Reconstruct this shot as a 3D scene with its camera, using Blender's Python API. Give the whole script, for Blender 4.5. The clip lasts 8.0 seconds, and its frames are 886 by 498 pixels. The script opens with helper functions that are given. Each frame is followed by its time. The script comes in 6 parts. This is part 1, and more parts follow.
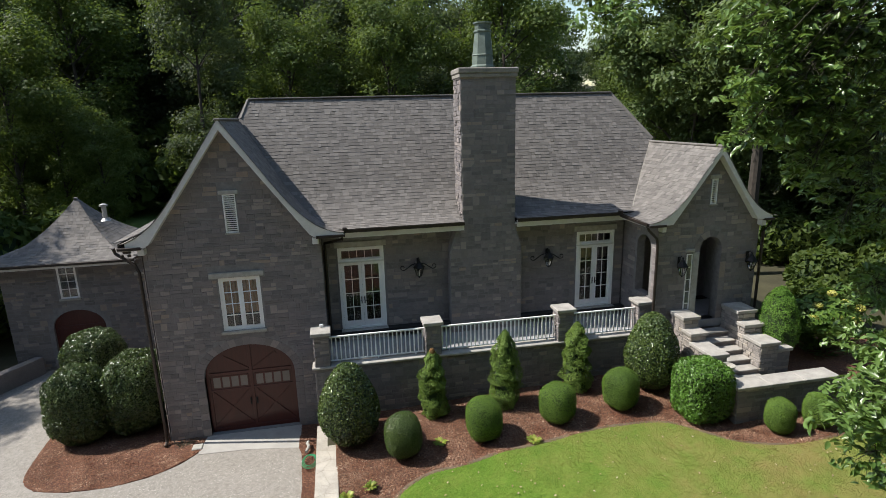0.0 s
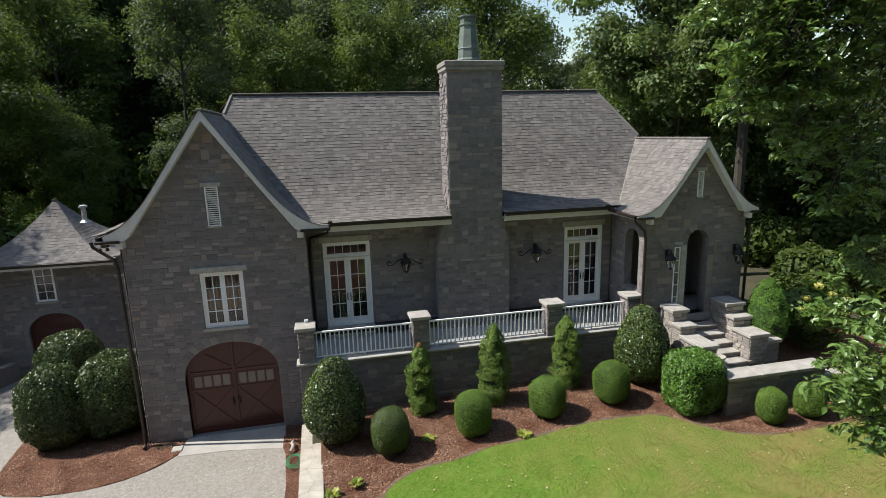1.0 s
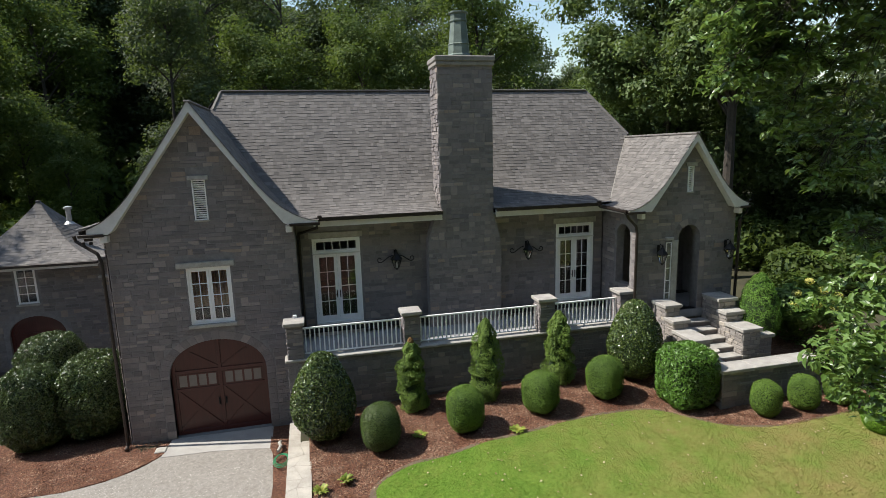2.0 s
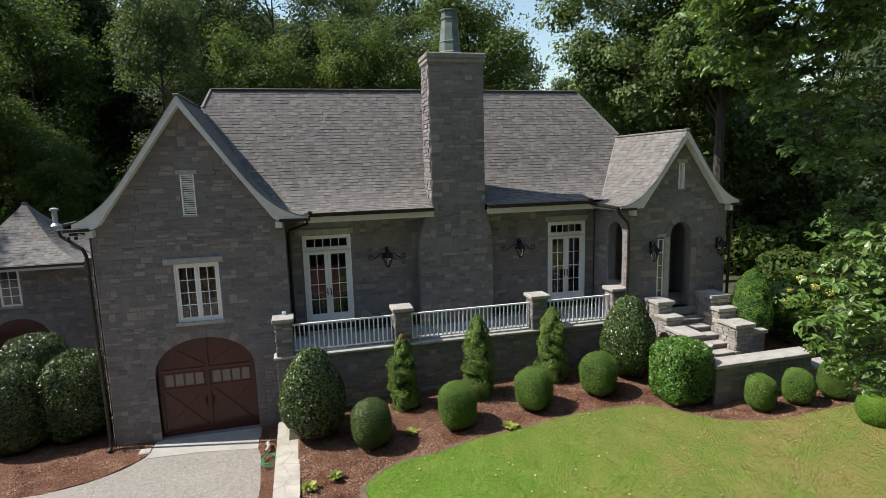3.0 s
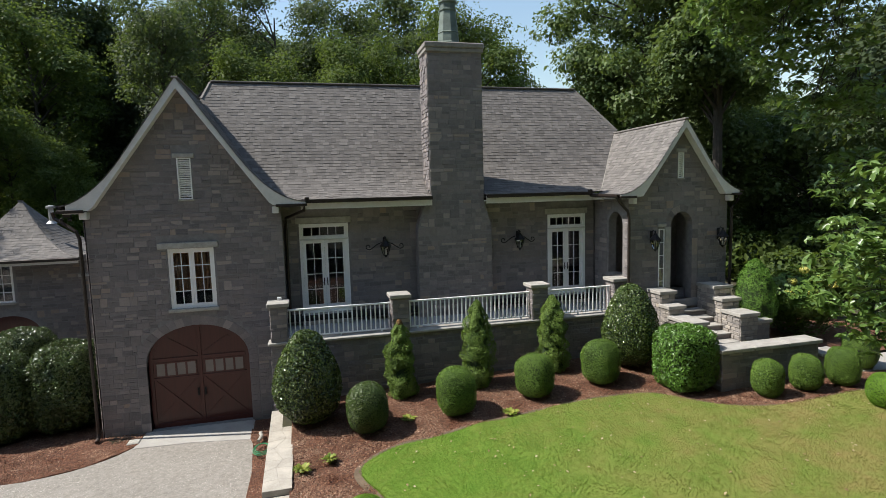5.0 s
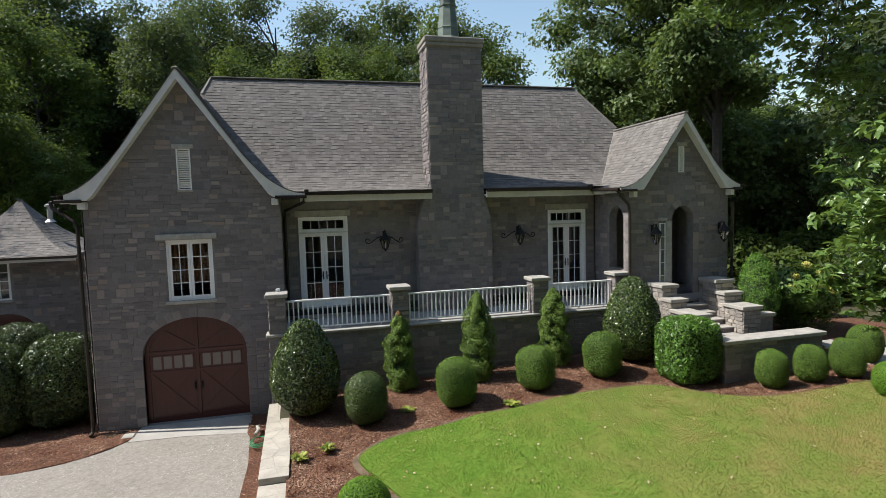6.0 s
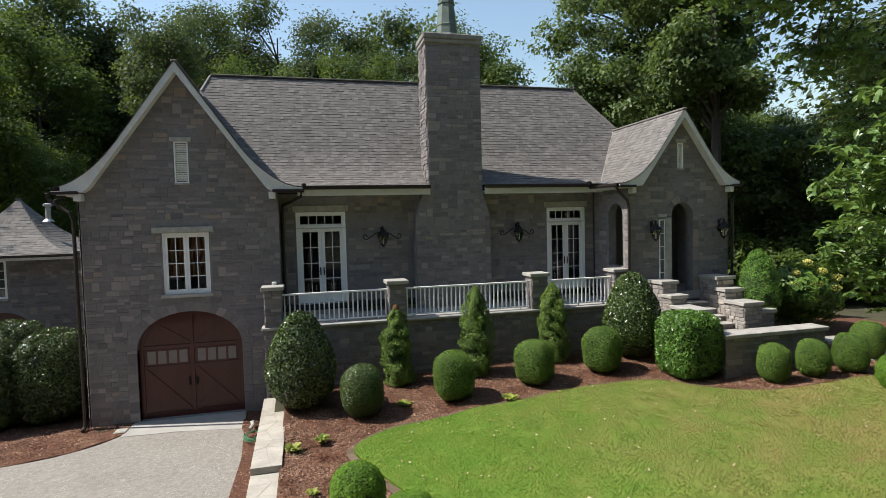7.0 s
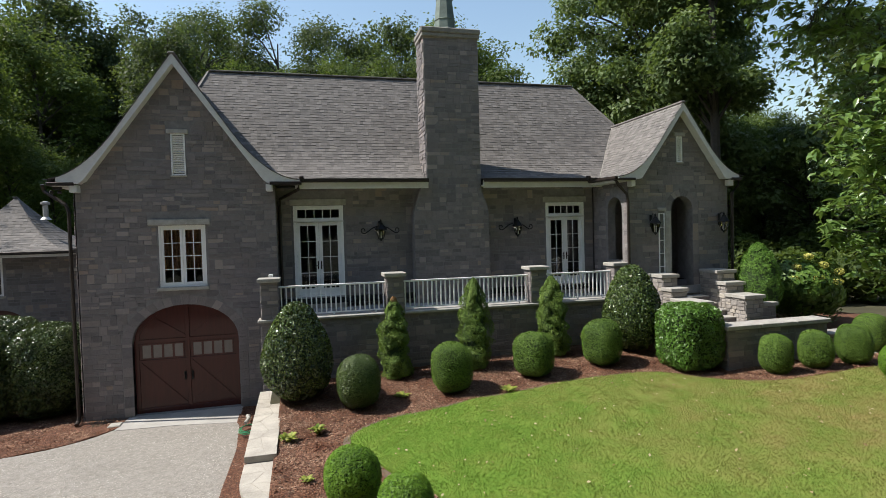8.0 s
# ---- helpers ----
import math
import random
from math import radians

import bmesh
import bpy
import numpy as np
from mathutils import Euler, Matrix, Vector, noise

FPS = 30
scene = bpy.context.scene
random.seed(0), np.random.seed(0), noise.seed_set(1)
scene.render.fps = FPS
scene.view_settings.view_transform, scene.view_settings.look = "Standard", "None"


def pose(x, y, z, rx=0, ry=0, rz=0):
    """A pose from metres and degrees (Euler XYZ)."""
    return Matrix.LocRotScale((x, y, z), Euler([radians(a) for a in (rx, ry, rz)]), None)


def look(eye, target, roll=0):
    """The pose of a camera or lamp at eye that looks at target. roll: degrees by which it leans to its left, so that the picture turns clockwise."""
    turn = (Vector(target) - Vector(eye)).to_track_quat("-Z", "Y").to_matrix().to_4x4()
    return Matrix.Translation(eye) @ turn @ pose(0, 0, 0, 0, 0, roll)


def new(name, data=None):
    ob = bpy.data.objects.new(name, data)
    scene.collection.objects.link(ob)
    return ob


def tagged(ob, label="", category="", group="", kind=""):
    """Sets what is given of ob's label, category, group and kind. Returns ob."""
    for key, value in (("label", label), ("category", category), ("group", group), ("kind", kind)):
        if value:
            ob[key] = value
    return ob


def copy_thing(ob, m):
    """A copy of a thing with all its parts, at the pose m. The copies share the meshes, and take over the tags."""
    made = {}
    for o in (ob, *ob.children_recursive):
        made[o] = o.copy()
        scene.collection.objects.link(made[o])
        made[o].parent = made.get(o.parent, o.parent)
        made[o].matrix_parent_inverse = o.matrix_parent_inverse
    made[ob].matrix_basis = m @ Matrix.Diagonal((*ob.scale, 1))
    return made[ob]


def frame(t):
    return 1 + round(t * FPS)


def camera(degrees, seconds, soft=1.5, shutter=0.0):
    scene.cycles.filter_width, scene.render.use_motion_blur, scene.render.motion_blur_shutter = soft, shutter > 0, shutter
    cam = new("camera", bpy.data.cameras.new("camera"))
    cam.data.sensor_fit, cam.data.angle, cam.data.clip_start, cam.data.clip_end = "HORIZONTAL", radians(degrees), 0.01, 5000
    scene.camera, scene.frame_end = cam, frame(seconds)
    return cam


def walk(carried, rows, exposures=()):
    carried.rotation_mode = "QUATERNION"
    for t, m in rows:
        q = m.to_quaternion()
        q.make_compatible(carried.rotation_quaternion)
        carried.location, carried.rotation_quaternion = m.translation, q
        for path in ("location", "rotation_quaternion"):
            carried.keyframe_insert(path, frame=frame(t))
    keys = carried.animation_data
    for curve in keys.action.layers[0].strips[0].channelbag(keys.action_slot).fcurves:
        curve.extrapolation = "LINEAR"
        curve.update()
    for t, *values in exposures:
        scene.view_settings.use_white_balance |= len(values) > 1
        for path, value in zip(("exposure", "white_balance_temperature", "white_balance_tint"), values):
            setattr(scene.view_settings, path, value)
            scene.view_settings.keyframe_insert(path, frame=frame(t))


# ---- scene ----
cam = camera(78.6, 8.0, soft=0.65)
PATH = [
    (0, (0.098, -0.346, 10.297), (0.461, 1.562, 9.822), -1.5),
    (0.5, (0.12, -0.325, 9.924), (0.513, 1.585, 9.476), -1.5),
    (1, (0.112, -0.291, 9.535), (0.523, 1.621, 9.116), -1.6),
    (1.5, (0.09, -0.271, 9.161), (0.518, 1.644, 8.772), -1.6),
    (3, (0.097, -0.222, 8.193), (0.578, 1.696, 7.888), -1.6),
    (3.5, (0.127, -0.218, 7.881), (0.61, 1.702, 7.604), -1.6),
    (4, (0.133, -0.205, 7.537), (0.616, 1.719, 7.287), -1.6),
    (4.5, (0.128, -0.196, 7.22), (0.613, 1.731, 6.993), -1.6),
    (6, (0.103, -0.129, 6.188), (0.594, 1.804, 6.039), -1.6),
    (6.5, (0.12, -0.111, 5.851), (0.611, 1.824, 5.731), -1.6),
    (7, (0.193, -0.078, 5.556), (0.683, 1.859, 5.462), -1.5),
    (7.5, (0.255, -0.038, 5.296), (0.745, 1.9, 5.223), -1.6),
    (8, (0.276, -0.001, 5.032), (0.765, 1.937, 4.974), -1.6),
]
walk(cam, [(t, look(eye, target, roll)) for t, eye, target, roll in PATH])

# ---- world, sun, exposure ----
SUN_WAY = Vector((1.0, -0.19, -1.25)).normalized()
world = bpy.data.worlds.new("world")
scene.world = world
world.use_nodes = True
wn = world.node_tree
sky = wn.nodes.new("ShaderNodeTexSky")
sky.sky_type = 'NISHITA'
sky.sun_disc = False
sky.sun_elevation = math.asin(-SUN_WAY.z)
sky.sun_rotation = math.atan2(-SUN_WAY.x, -SUN_WAY.y)
sky.air_density, sky.dust_density, sky.ozone_density = 1.5, 0.8, 1.5
wn.links.new(sky.outputs[0], wn.nodes["Background"].inputs[0])
wn.nodes["Background"].inputs[1].default_value = 0.125
sun_lamp = bpy.data.lights.new("sun", 'SUN')
sun_lamp.energy, sun_lamp.angle, sun_lamp.color = 5.0, radians(0.55), (1.0, 0.95, 0.87)
sun_ob = new("sun", sun_lamp)
sun_ob.matrix_world = look((-20, 10, 40), Vector((-20, 10, 40)) + SUN_WAY)
scene.view_settings.exposure = 0.5


# ---- materials ----
def nodes_of(name):
    m = bpy.data.materials.new(name)
    m.use_nodes = True
    nt = m.node_tree
    return m, nt, nt.nodes["Principled BSDF"]


def ramp(nt, fac, stops):
    r = nt.nodes.new("ShaderNodeValToRGB")
    els = r.color_ramp.elements
    while len(els) < len(stops):
        els.new(0.5)
    for e, (p, c) in zip(els, stops):
        e.position, e.color = p, (*c, 1)
    nt.links.new(fac, r.inputs[0])
    return r.outputs[0]


def where_noise(nt, scale, detail=4, rough=0.6, stretch=None):
    """Noise by place in the world, the same for all pieces of a wall."""
    g = nt.nodes.new("ShaderNodeNewGeometry")
    n = nt.nodes.new("ShaderNodeTexNoise")
    n.inputs["Scale"].default_value, n.inputs["Detail"].default_value, n.inputs["Roughness"].default_value = scale, detail, rough
    out = g.outputs["Position"]
    if stretch:
        mp = nt.nodes.new("ShaderNodeMapping")
        mp.inputs["Scale"].default_value = stretch
        nt.links.new(out, mp.inputs[0])
        out = mp.outputs[0]
    nt.links.new(out, n.inputs["Vector"])
    return n.outputs["Fac"]


def mix(nt, fac, a, b, mode='MIX'):
    m = nt.nodes.new("ShaderNodeMix")
    m.data_type, m.blend_type = 'RGBA', mode
    if isinstance(fac, (int, float)):
        m.inputs[0].default_value = fac
    else:
        nt.links.new(fac, m.inputs[0])
    for sock, v in ((m.inputs[6], a), (m.inputs[7], b)):
        if isinstance(v, tuple):
            sock.default_value = (*v, 1)
        else:
            nt.links.new(v, sock)
    return m.outputs[2]


def bump(nt, bsdf, height, strength, dist=0.01):
    b = nt.nodes.new("ShaderNodeBump")
    b.inputs["Strength"].default_value, b.inputs["Distance"].default_value = strength, dist
    nt.links.new(height, b.inputs["Height"])
    nt.links.new(b.outputs[0], bsdf.inputs["Normal"])


def random_of(nt, piece):
    """Random per object for single pieces, per island for joined ones."""
    if piece:
        return nt.nodes.new("ShaderNodeObjectInfo").outputs["Random"]
    return nt.nodes.new("ShaderNodeNewGeometry").outputs["Random Per Island"]


def plain(name, col, rough=0.6, metal=0.0, vary=0.15, scale=6.0, bumps=0.1, fine=60.0):
    m, nt, b = nodes_of(name)
    dark = tuple(c * (1 - vary) for c in col)
    light = tuple(min(1, c * (1 + vary)) for c in col)
    n1 = where_noise(nt, scale, 5)
    n2 = where_noise(nt, fine, 3)
    c = ramp(nt, n1, [(0.3, dark), (0.7, light)])
    c = mix(nt, 0.25, c, ramp(nt, n2, [(0.35, dark), (0.65, light)]))
    nt.links.new(c, b.inputs["Base Color"])
    b.inputs["Roughness"].default_value, b.inputs["Metallic"].default_value = rough, metal
    if bumps:
        bump(nt, b, n2, bumps, 0.004)
    return m


def stone_mat(name, piece, tint=(1, 1, 1), level=1.0):
    m, nt, b = nodes_of(name)
    def t(c):
        return tuple(min(1, x * k * level) for x, k in zip(c, tint))
    r = random_of(nt, piece)
    c = ramp(nt, r, [(0.0, t((0.095, 0.088, 0.084))), (0.3, t((0.175, 0.158, 0.143))), (0.55, t((0.24, 0.218, 0.195))), (0.7, t((0.17, 0.15, 0.126))),
                     (0.86, t((0.30, 0.27, 0.228))), (0.94, t((0.42, 0.365, 0.285))), (1.0, t((0.36, 0.265, 0.17)))])
    big = where_noise(nt, 1.3, 5)
    fine = where_noise(nt, 22, 6, 0.7)
    blotch = where_noise(nt, 7, 5, 0.65)
    c = mix(nt, 0.22, c, ramp(nt, fine, [(0.25, t((0.11, 0.105, 0.10))), (0.75, t((0.35, 0.33, 0.30)))]), 'MIX')
    c = mix(nt, 0.2, c, ramp(nt, blotch, [(0.32, t((0.12, 0.112, 0.104))), (0.68, t((0.32, 0.295, 0.262)))]), 'MIX')
    c = mix(nt, 0.15, c, ramp(nt, big, [(0.35, t((0.16, 0.155, 0.15))), (0.65, t((0.28, 0.265, 0.24)))]), 'MIX')
    nt.links.new(c, b.inputs["Base Color"])
    b.inputs["Roughness"].default_value = 0.9
    bump(nt, b, mix(nt, 0.5, fine, blotch), 1.0, 0.04)
    return m


def shingle_mat(name, piece):
    m, nt, b = nodes_of(name)
    r = random_of(nt, piece)
    c = ramp(nt, r, [(0.0, (0.058, 0.053, 0.050)), (0.25, (0.105, 0.096, 0.090)), (0.7, (0.16, 0.147, 0.138)), (1.0, (0.235, 0.216, 0.2))])
    big = where_noise(nt, 0.5, 5)
    streak = where_noise(nt, 2.5, 4, 0.6, (1.0, 0.25, 0.25))
    fine = where_noise(nt, 90, 3)
    c = mix(nt, 0.2, c, ramp(nt, big, [(0.35, (0.10, 0.092, 0.086)), (0.65, (0.185, 0.168, 0.15))]))
    c = mix(nt, 0.2, c, ramp(nt, streak, [(0.35, (0.10, 0.094, 0.09)), (0.65, (0.19, 0.172, 0.155))]))
    c = mix(nt, 0.3, c, ramp(nt, fine, [(0.3, (0.07, 0.066, 0.062)), (0.7, (0.22, 0.2, 0.182))]))
    nt.links.new(c, b.inputs["Base Color"])
    b.inputs["Roughness"].default_value = 0.85
    bump(nt, b, fine, 0.4, 0.004)
    return m


def leaf_mat(name, stops, rough=0.5, through_light=0.3, gloss=0.5, patch=0.8):
    m, nt, b = nodes_of(name)
    r = random_of(nt, False)
    c = ramp(nt, r, stops)
    n = where_noise(nt, patch, 3)
    dark = tuple(x * 0.6 for x in stops[0][1])
    c = mix(nt, 0.35, c, ramp(nt, n, [(0.35, dark), (0.65, stops[-1][1])]))
    nt.links.new(c, b.inputs["Base Color"])
    b.inputs["Roughness"].default_value = rough
    b.inputs["Specular IOR Level"].default_value = gloss
    tr = nt.nodes.new("ShaderNodeBsdfTranslucent")
    nt.links.new(mix(nt, 0.5, c, (0.16, 0.22, 0.02)), tr.inputs["Color"])
    ms = nt.nodes.new("ShaderNodeMixShader")
    ms.inputs[0].default_value = through_light
    nt.links.new(b.outputs[0], ms.inputs[1])
    nt.links.new(tr.outputs[0], ms.inputs[2])
    nt.links.new(ms.outputs[0], nt.nodes["Material Output"].inputs[0])
    return m


def glass_mat(name, tint=(0.9, 0.95, 0.95)):
    m, nt, b = nodes_of(name)
    b.inputs["Base Color"].default_value = (*tint, 1)
    b.inputs["Roughness"].default_value = 0.02
    b.inputs["Transmission Weight"].default_value = 1.0
    b.inputs["IOR"].default_value = 1.5
    return m


M = {
    "mortar": plain("mortar", (0.20, 0.19, 0.188), 0.95, vary=0.25, bumps=0.4),
    "stone": stone_mat("stone", False, (0.975, 0.945, 1.03), 1.0), "stone_piece": stone_mat("stone_piece", True, (0.975, 0.945, 1.03), 1.0),
    # brighter copy of the stone: sun on the cheek walls put into its colour
    "stone_sunlit": stone_mat("sunlit_stone", False, (1.0, 0.98, 0.98), 1.45),
    "stone_far": stone_mat("stone_far", False, (0.97, 0.95, 1.0), 0.92),
    "lintel": plain("cut_stone", (0.36, 0.345, 0.31), 0.85, vary=0.25, bumps=0.3),
    "coping": plain("bluestone_coping", (0.34, 0.322, 0.295), 0.85, vary=0.28, scale=3, bumps=0.4, fine=30),
    "cap_stone": plain("weathered_cap_stone", (0.23, 0.215, 0.19), 0.9, vary=0.35, scale=3, bumps=0.5, fine=25),
    "coping_piece": plain("coping_flag", (0.385, 0.353, 0.305), 0.85, vary=0.3, scale=2, bumps=0.4, fine=30),
    "shingle": shingle_mat("shingle", False), "shingle_piece": shingle_mat("shingle_piece", True),
    "ridge": plain("ridge_cap", (0.145, 0.133, 0.122), 0.85, vary=0.25, bumps=0.3),
    "white": plain("white_paint", (0.84, 0.84, 0.83), 0.45, vary=0.06, bumps=0.03),
    "cream": plain("trim_paint", (0.64, 0.63, 0.61), 0.55, vary=0.1, bumps=0.05),
    "gutter": plain("bronze_gutter", (0.035, 0.026, 0.022), 0.45, 0.3, vary=0.3, bumps=0.05),
    "iron": plain("black_iron", (0.015, 0.015, 0.016), 0.5, 0.6, vary=0.3, bumps=0.1),
    "copper": plain("green_copper", (0.13, 0.165, 0.14), 0.6, 0.2, vary=0.35, scale=3, bumps=0.2),
    "concrete": plain("concrete", (0.36, 0.345, 0.32), 0.9, vary=0.18, scale=1.5, bumps=0.3),
    # near-black, so that the darkness of unlit interiors lies in the colour
    "dark": plain("interior_shade", (0.02, 0.019, 0.018), 0.9, vary=0.3, bumps=0),
    "flag": plain("terrace_stone", (0.27, 0.272, 0.278), 0.8, vary=0.2, scale=2, bumps=0.2),
    "bark": plain("bark", (0.05, 0.042, 0.034), 0.95, vary=0.4, scale=5, bumps=1.0, fine=18),
    "glass": glass_mat("glass"),
    # dark green that stands for the shade deep between the leaves
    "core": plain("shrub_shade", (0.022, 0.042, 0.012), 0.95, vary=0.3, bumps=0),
}


# ---- building helpers ----
def part(name, bm, mat, parent=None, label=""):
    me = bpy.data.meshes.new(name)
    bm.to_mesh(me)
    bm.free()
    me.materials.append(M[mat] if isinstance(mat, str) else mat)
    ob = new(name, me)
    ob.parent = parent
    if label:
        ob["label"] = label
    return ob


def raw(name, verts, faces, mat, parent=None, label=""):
    me = bpy.data.meshes.new(name)
    me.from_pydata(verts, [], faces)
    me.materials.append(M[mat] if isinstance(mat, str) else mat)
    ob = new(name, me)
    ob.parent = parent
    if label:
        ob["label"] = label
    return ob


def thing(name, label, category, group="", kind="", at=None):
    ob = new(name)
    ob.empty_display_size = 0.2
    if at:
        ob.location = at
    return tagged(ob, label, category, group, kind)


def box(bm, x0, x1, y0, y1, z0, z1, bev=0.0):
    v = [bm.verts.new(p) for p in ((x0, y0, z0), (x1, y0, z0), (x1, y1, z0), (x0, y1, z0), (x0, y0, z1), (x1, y0, z1), (x1, y1, z1), (x0, y1, z1))]
    f = [bm.faces.new([v[i] for i in q]) for q in ((3, 2, 1, 0), (4, 5, 6, 7), (0, 1, 5, 4), (1, 2, 6, 5), (2, 3, 7, 6), (3, 0, 4, 7))]
    if bev:
        es = list({e for q in f for e in q.edges})
        bmesh.ops.bevel(bm, geom=es, offset=bev, segments=1, affect='EDGES')
    return bm


def boxes(*rows, bev=0.0):
    bm = bmesh.new()
    for r in rows:
        box(bm, *r, bev=bev)
    return bm


def slab(outer, holes, to3d, depth):
    """A plate with holes: outlines in the plane (u, w), to3d(u, w, d) gives the place at depth d."""
    bm = bmesh.new()
    edges = []
    for loop in (outer, *holes):
        vs = [bm.verts.new(to3d(u, w, 0)) for u, w in loop]
        edges += [bm.edges.new((vs[i], vs[(i + 1) % len(vs)])) for i in range(len(vs))]
    res = bmesh.ops.triangle_fill(bm, use_beauty=True, use_dissolve=False, edges=edges)
    faces = [g for g in res["geom"] if isinstance(g, bmesh.types.BMFace)]
    ex = bmesh.ops.extrude_face_region(bm, geom=faces)
    way = Vector(to3d(0, 0, depth)) - Vector(to3d(0, 0, 0))
    bmesh.ops.translate(bm, verts=[g for g in ex["geom"] if isinstance(g, bmesh.types.BMVert)], vec=way)
    bmesh.ops.recalc_face_normals(bm, faces=bm.faces)
    return bm


def tube(bm, pts, radii, sides=8):
    rings, made = [], []
    n = len(pts)
    for i, p in enumerate(pts):
        p = Vector(p)
        d = (Vector(pts[min(i + 1, n - 1)]) - Vector(pts[max(i - 1, 0)])).normalized()
        a = d.cross(Vector((0, 0, 1)) if abs(d.z) < 0.95 else Vector((1, 0, 0))).normalized()
        b = d.cross(a)
        r = radii[i] if isinstance(radii, (list, tuple)) else radii
        rings.append([bm.verts.new(p + r * (math.cos(k * math.tau / sides) * a + math.sin(k * math.tau / sides) * b)) for k in range(sides)])
    for r0, r1 in zip(rings, rings[1:]):
        for k in range(sides):
            made.append(bm.faces.new((r0[k], r0[(k + 1) % sides], r1[(k + 1) % sides], r1[k])))
    made += [bm.faces.new(rings[0][::-1]), bm.faces.new(rings[-1])]
    bmesh.ops.recalc_face_normals(bm, faces=made)
    return bm


def lathe(bm, profile, centre, sides=16):
    """Turned shape: profile of (radius, z), round a vertical axis."""
    cx, cy, cz = centre
    rings = [[bm.verts.new((cx + r * math.cos(k * math.tau / sides), cy + r * math.sin(k * math.tau / sides), cz + z)) for k in range(sides)] for r, z in profile]
    for r0, r1 in zip(rings, rings[1:]):
        for k in range(sides):
            bm.faces.new((r0[k], r0[(k + 1) % sides], r1[(k + 1) % sides], r1[k]))
    bm.faces.new(rings[0][::-1])
    bm.faces.new(rings[-1])
    return bm


def rect(x0, x1, z0, z1):
    return [(x0, z0), (x1, z0), (x1, z1), (x0, z1)]


def arch(x0, x1, z0, spring, rise, n=16):
    """Outline of an opening with an elliptical head."""
    c, h = (x0 + x1) / 2, (x1 - x0) / 2
    head = [(c + h * math.cos(math.pi * k / n), spring + rise * math.sin(math.pi * k / n)) for k in range(n + 1)]
    return [(x0, z0), (x1, z0)] + head


def front(y):
    return lambda u, w, d: (u, y + d, w)


def side(x):
    return lambda u, w, d: (x + d, u, w)


# ---- ground heights ----
KERB_X = -0.78


def step01(a, b, x):
    t = min(1.0, max(0.0, (x - a) / (b - a)))
    return t * t * (3 - 2 * t)


def ground_z(x, y):
    """Drive on the low side, garden on the high side of the long kerb wall, woods rising behind."""
    drive = -0.05 - 0.035 * max(0.0, 17.0 - y) - 0.02 * max(0.0, -5 - x)
    drive = max(drive, -0.55)
    lawn = 0.45 + 0.045 * min(max(x, 0.0), 14) + 0.035 * max(0.0, y - 10) * (1 if y < 17 else 0) + 0.25 * step01(12.0, 15.5, y)
    lawn -= 0.03 * max(0.0, 9 - y)
    lawn = max(lawn, 0.1)
    g = drive if x < KERB_X else lawn
    if y > 17:
        back = 1.2 + 0.05 * max(0.0, y - 30)
        k = step01(19, 29, y)
        g = g * (1 - k) + back * k if x > -6 else g * (1 - step01(26, 33, y)) + back * step01(26, 33, y)
    far = math.hypot(x - 3, y - 12)
    g += 0.15 * max(0.0, min(far, 130.0) - 65.0)
    return g + 0.25 * step01(20, 60, far) * math.sin(x * 0.11) * math.cos(y * 0.09)


# ---- ground ----
def sheet(name, xs, ys, mat, lift, inside=None, parent=None):
    bm = bmesh.new()
    grid = {}
    def v(i, j):
        if (i, j) not in grid:
            grid[i, j] = bm.verts.new((xs[i], ys[j], ground_z(xs[i], ys[j]) + lift))
        return grid[i, j]
    for i in range(len(xs) - 1):
        for j in range(len(ys) - 1):
            cx, cy = (xs[i] + xs[i + 1]) / 2, (ys[j] + ys[j + 1]) / 2
            if inside is None or inside(cx, cy):
                bm.faces.new((v(i, j), v(i + 1, j), v(i + 1, j + 1), v(i, j + 1)))
    return part(name, bm, mat, parent)


def spaced(lo, hi, step, far):
    """Even steps inside, growing ones outside, out to far."""
    mid = list(np.arange(lo, hi + 1e-6, step))
    out, s, p = [], step, hi
    while p < far:
        s *= 1.5
        p += s
        out.append(p)
    inn, s, p = [], step, lo
    while p > -far:
        s *= 1.5
        p -= s
        inn.append(p)
    return inn[::-1] + mid + out


xs = sorted(spaced(-20, 22, 1.0, 900) + [KERB_X - 0.01, KERB_X + 0.01])
ground = sheet("ground", xs, spaced(-6, 40, 1.0, 900), plain("woodland_floor", (0.045, 0.042, 0.02), 0.95, vary=0.5, scale=0.6, bumps=0.5, fine=12), -0.06)
tagged(ground, "leaf-littered woodland ground round the house", "ground", kind="structure")

# ---- main house: walls ----
def hip_profile(d, run, rise, kick=0.05, pitch=1.45):
    """Height above the eave at the plan distance d from it: a steep roof that flares out at the foot."""
    flat = (pitch * run - rise) / (pitch - (kick + pitch) / 2)
    if d >= flat:
        return rise - (run - d) * pitch
    return kick * d + (pitch - kick) * d * d / (2 * flat)


EAVE_Z, RIDGE_Z, EAVE_Y, RIDGE_Y = 6.82, 11.09, 17.2, 21.05
XL, XR = -6.0, 14.6
GAR = (-4.68, -1.79, 0.0, 2.1, 1.06)


def gable_outline(cx, half, z0, apex, profile_half, rise, wall_half, base):
    n = 14
    pts = []
    for k in range(n + 1):
        d = wall_half * k / n
        pts.append((cx - wall_half + d, base + hip_profile(profile_half - wall_half + d, profile_half, rise) - 0.1))
    pts += [(2 * cx - x, z) for x, z in pts[-2::-1]]
    return [(cx - wall_half, z0), *pts, (cx + wall_half, z0)]


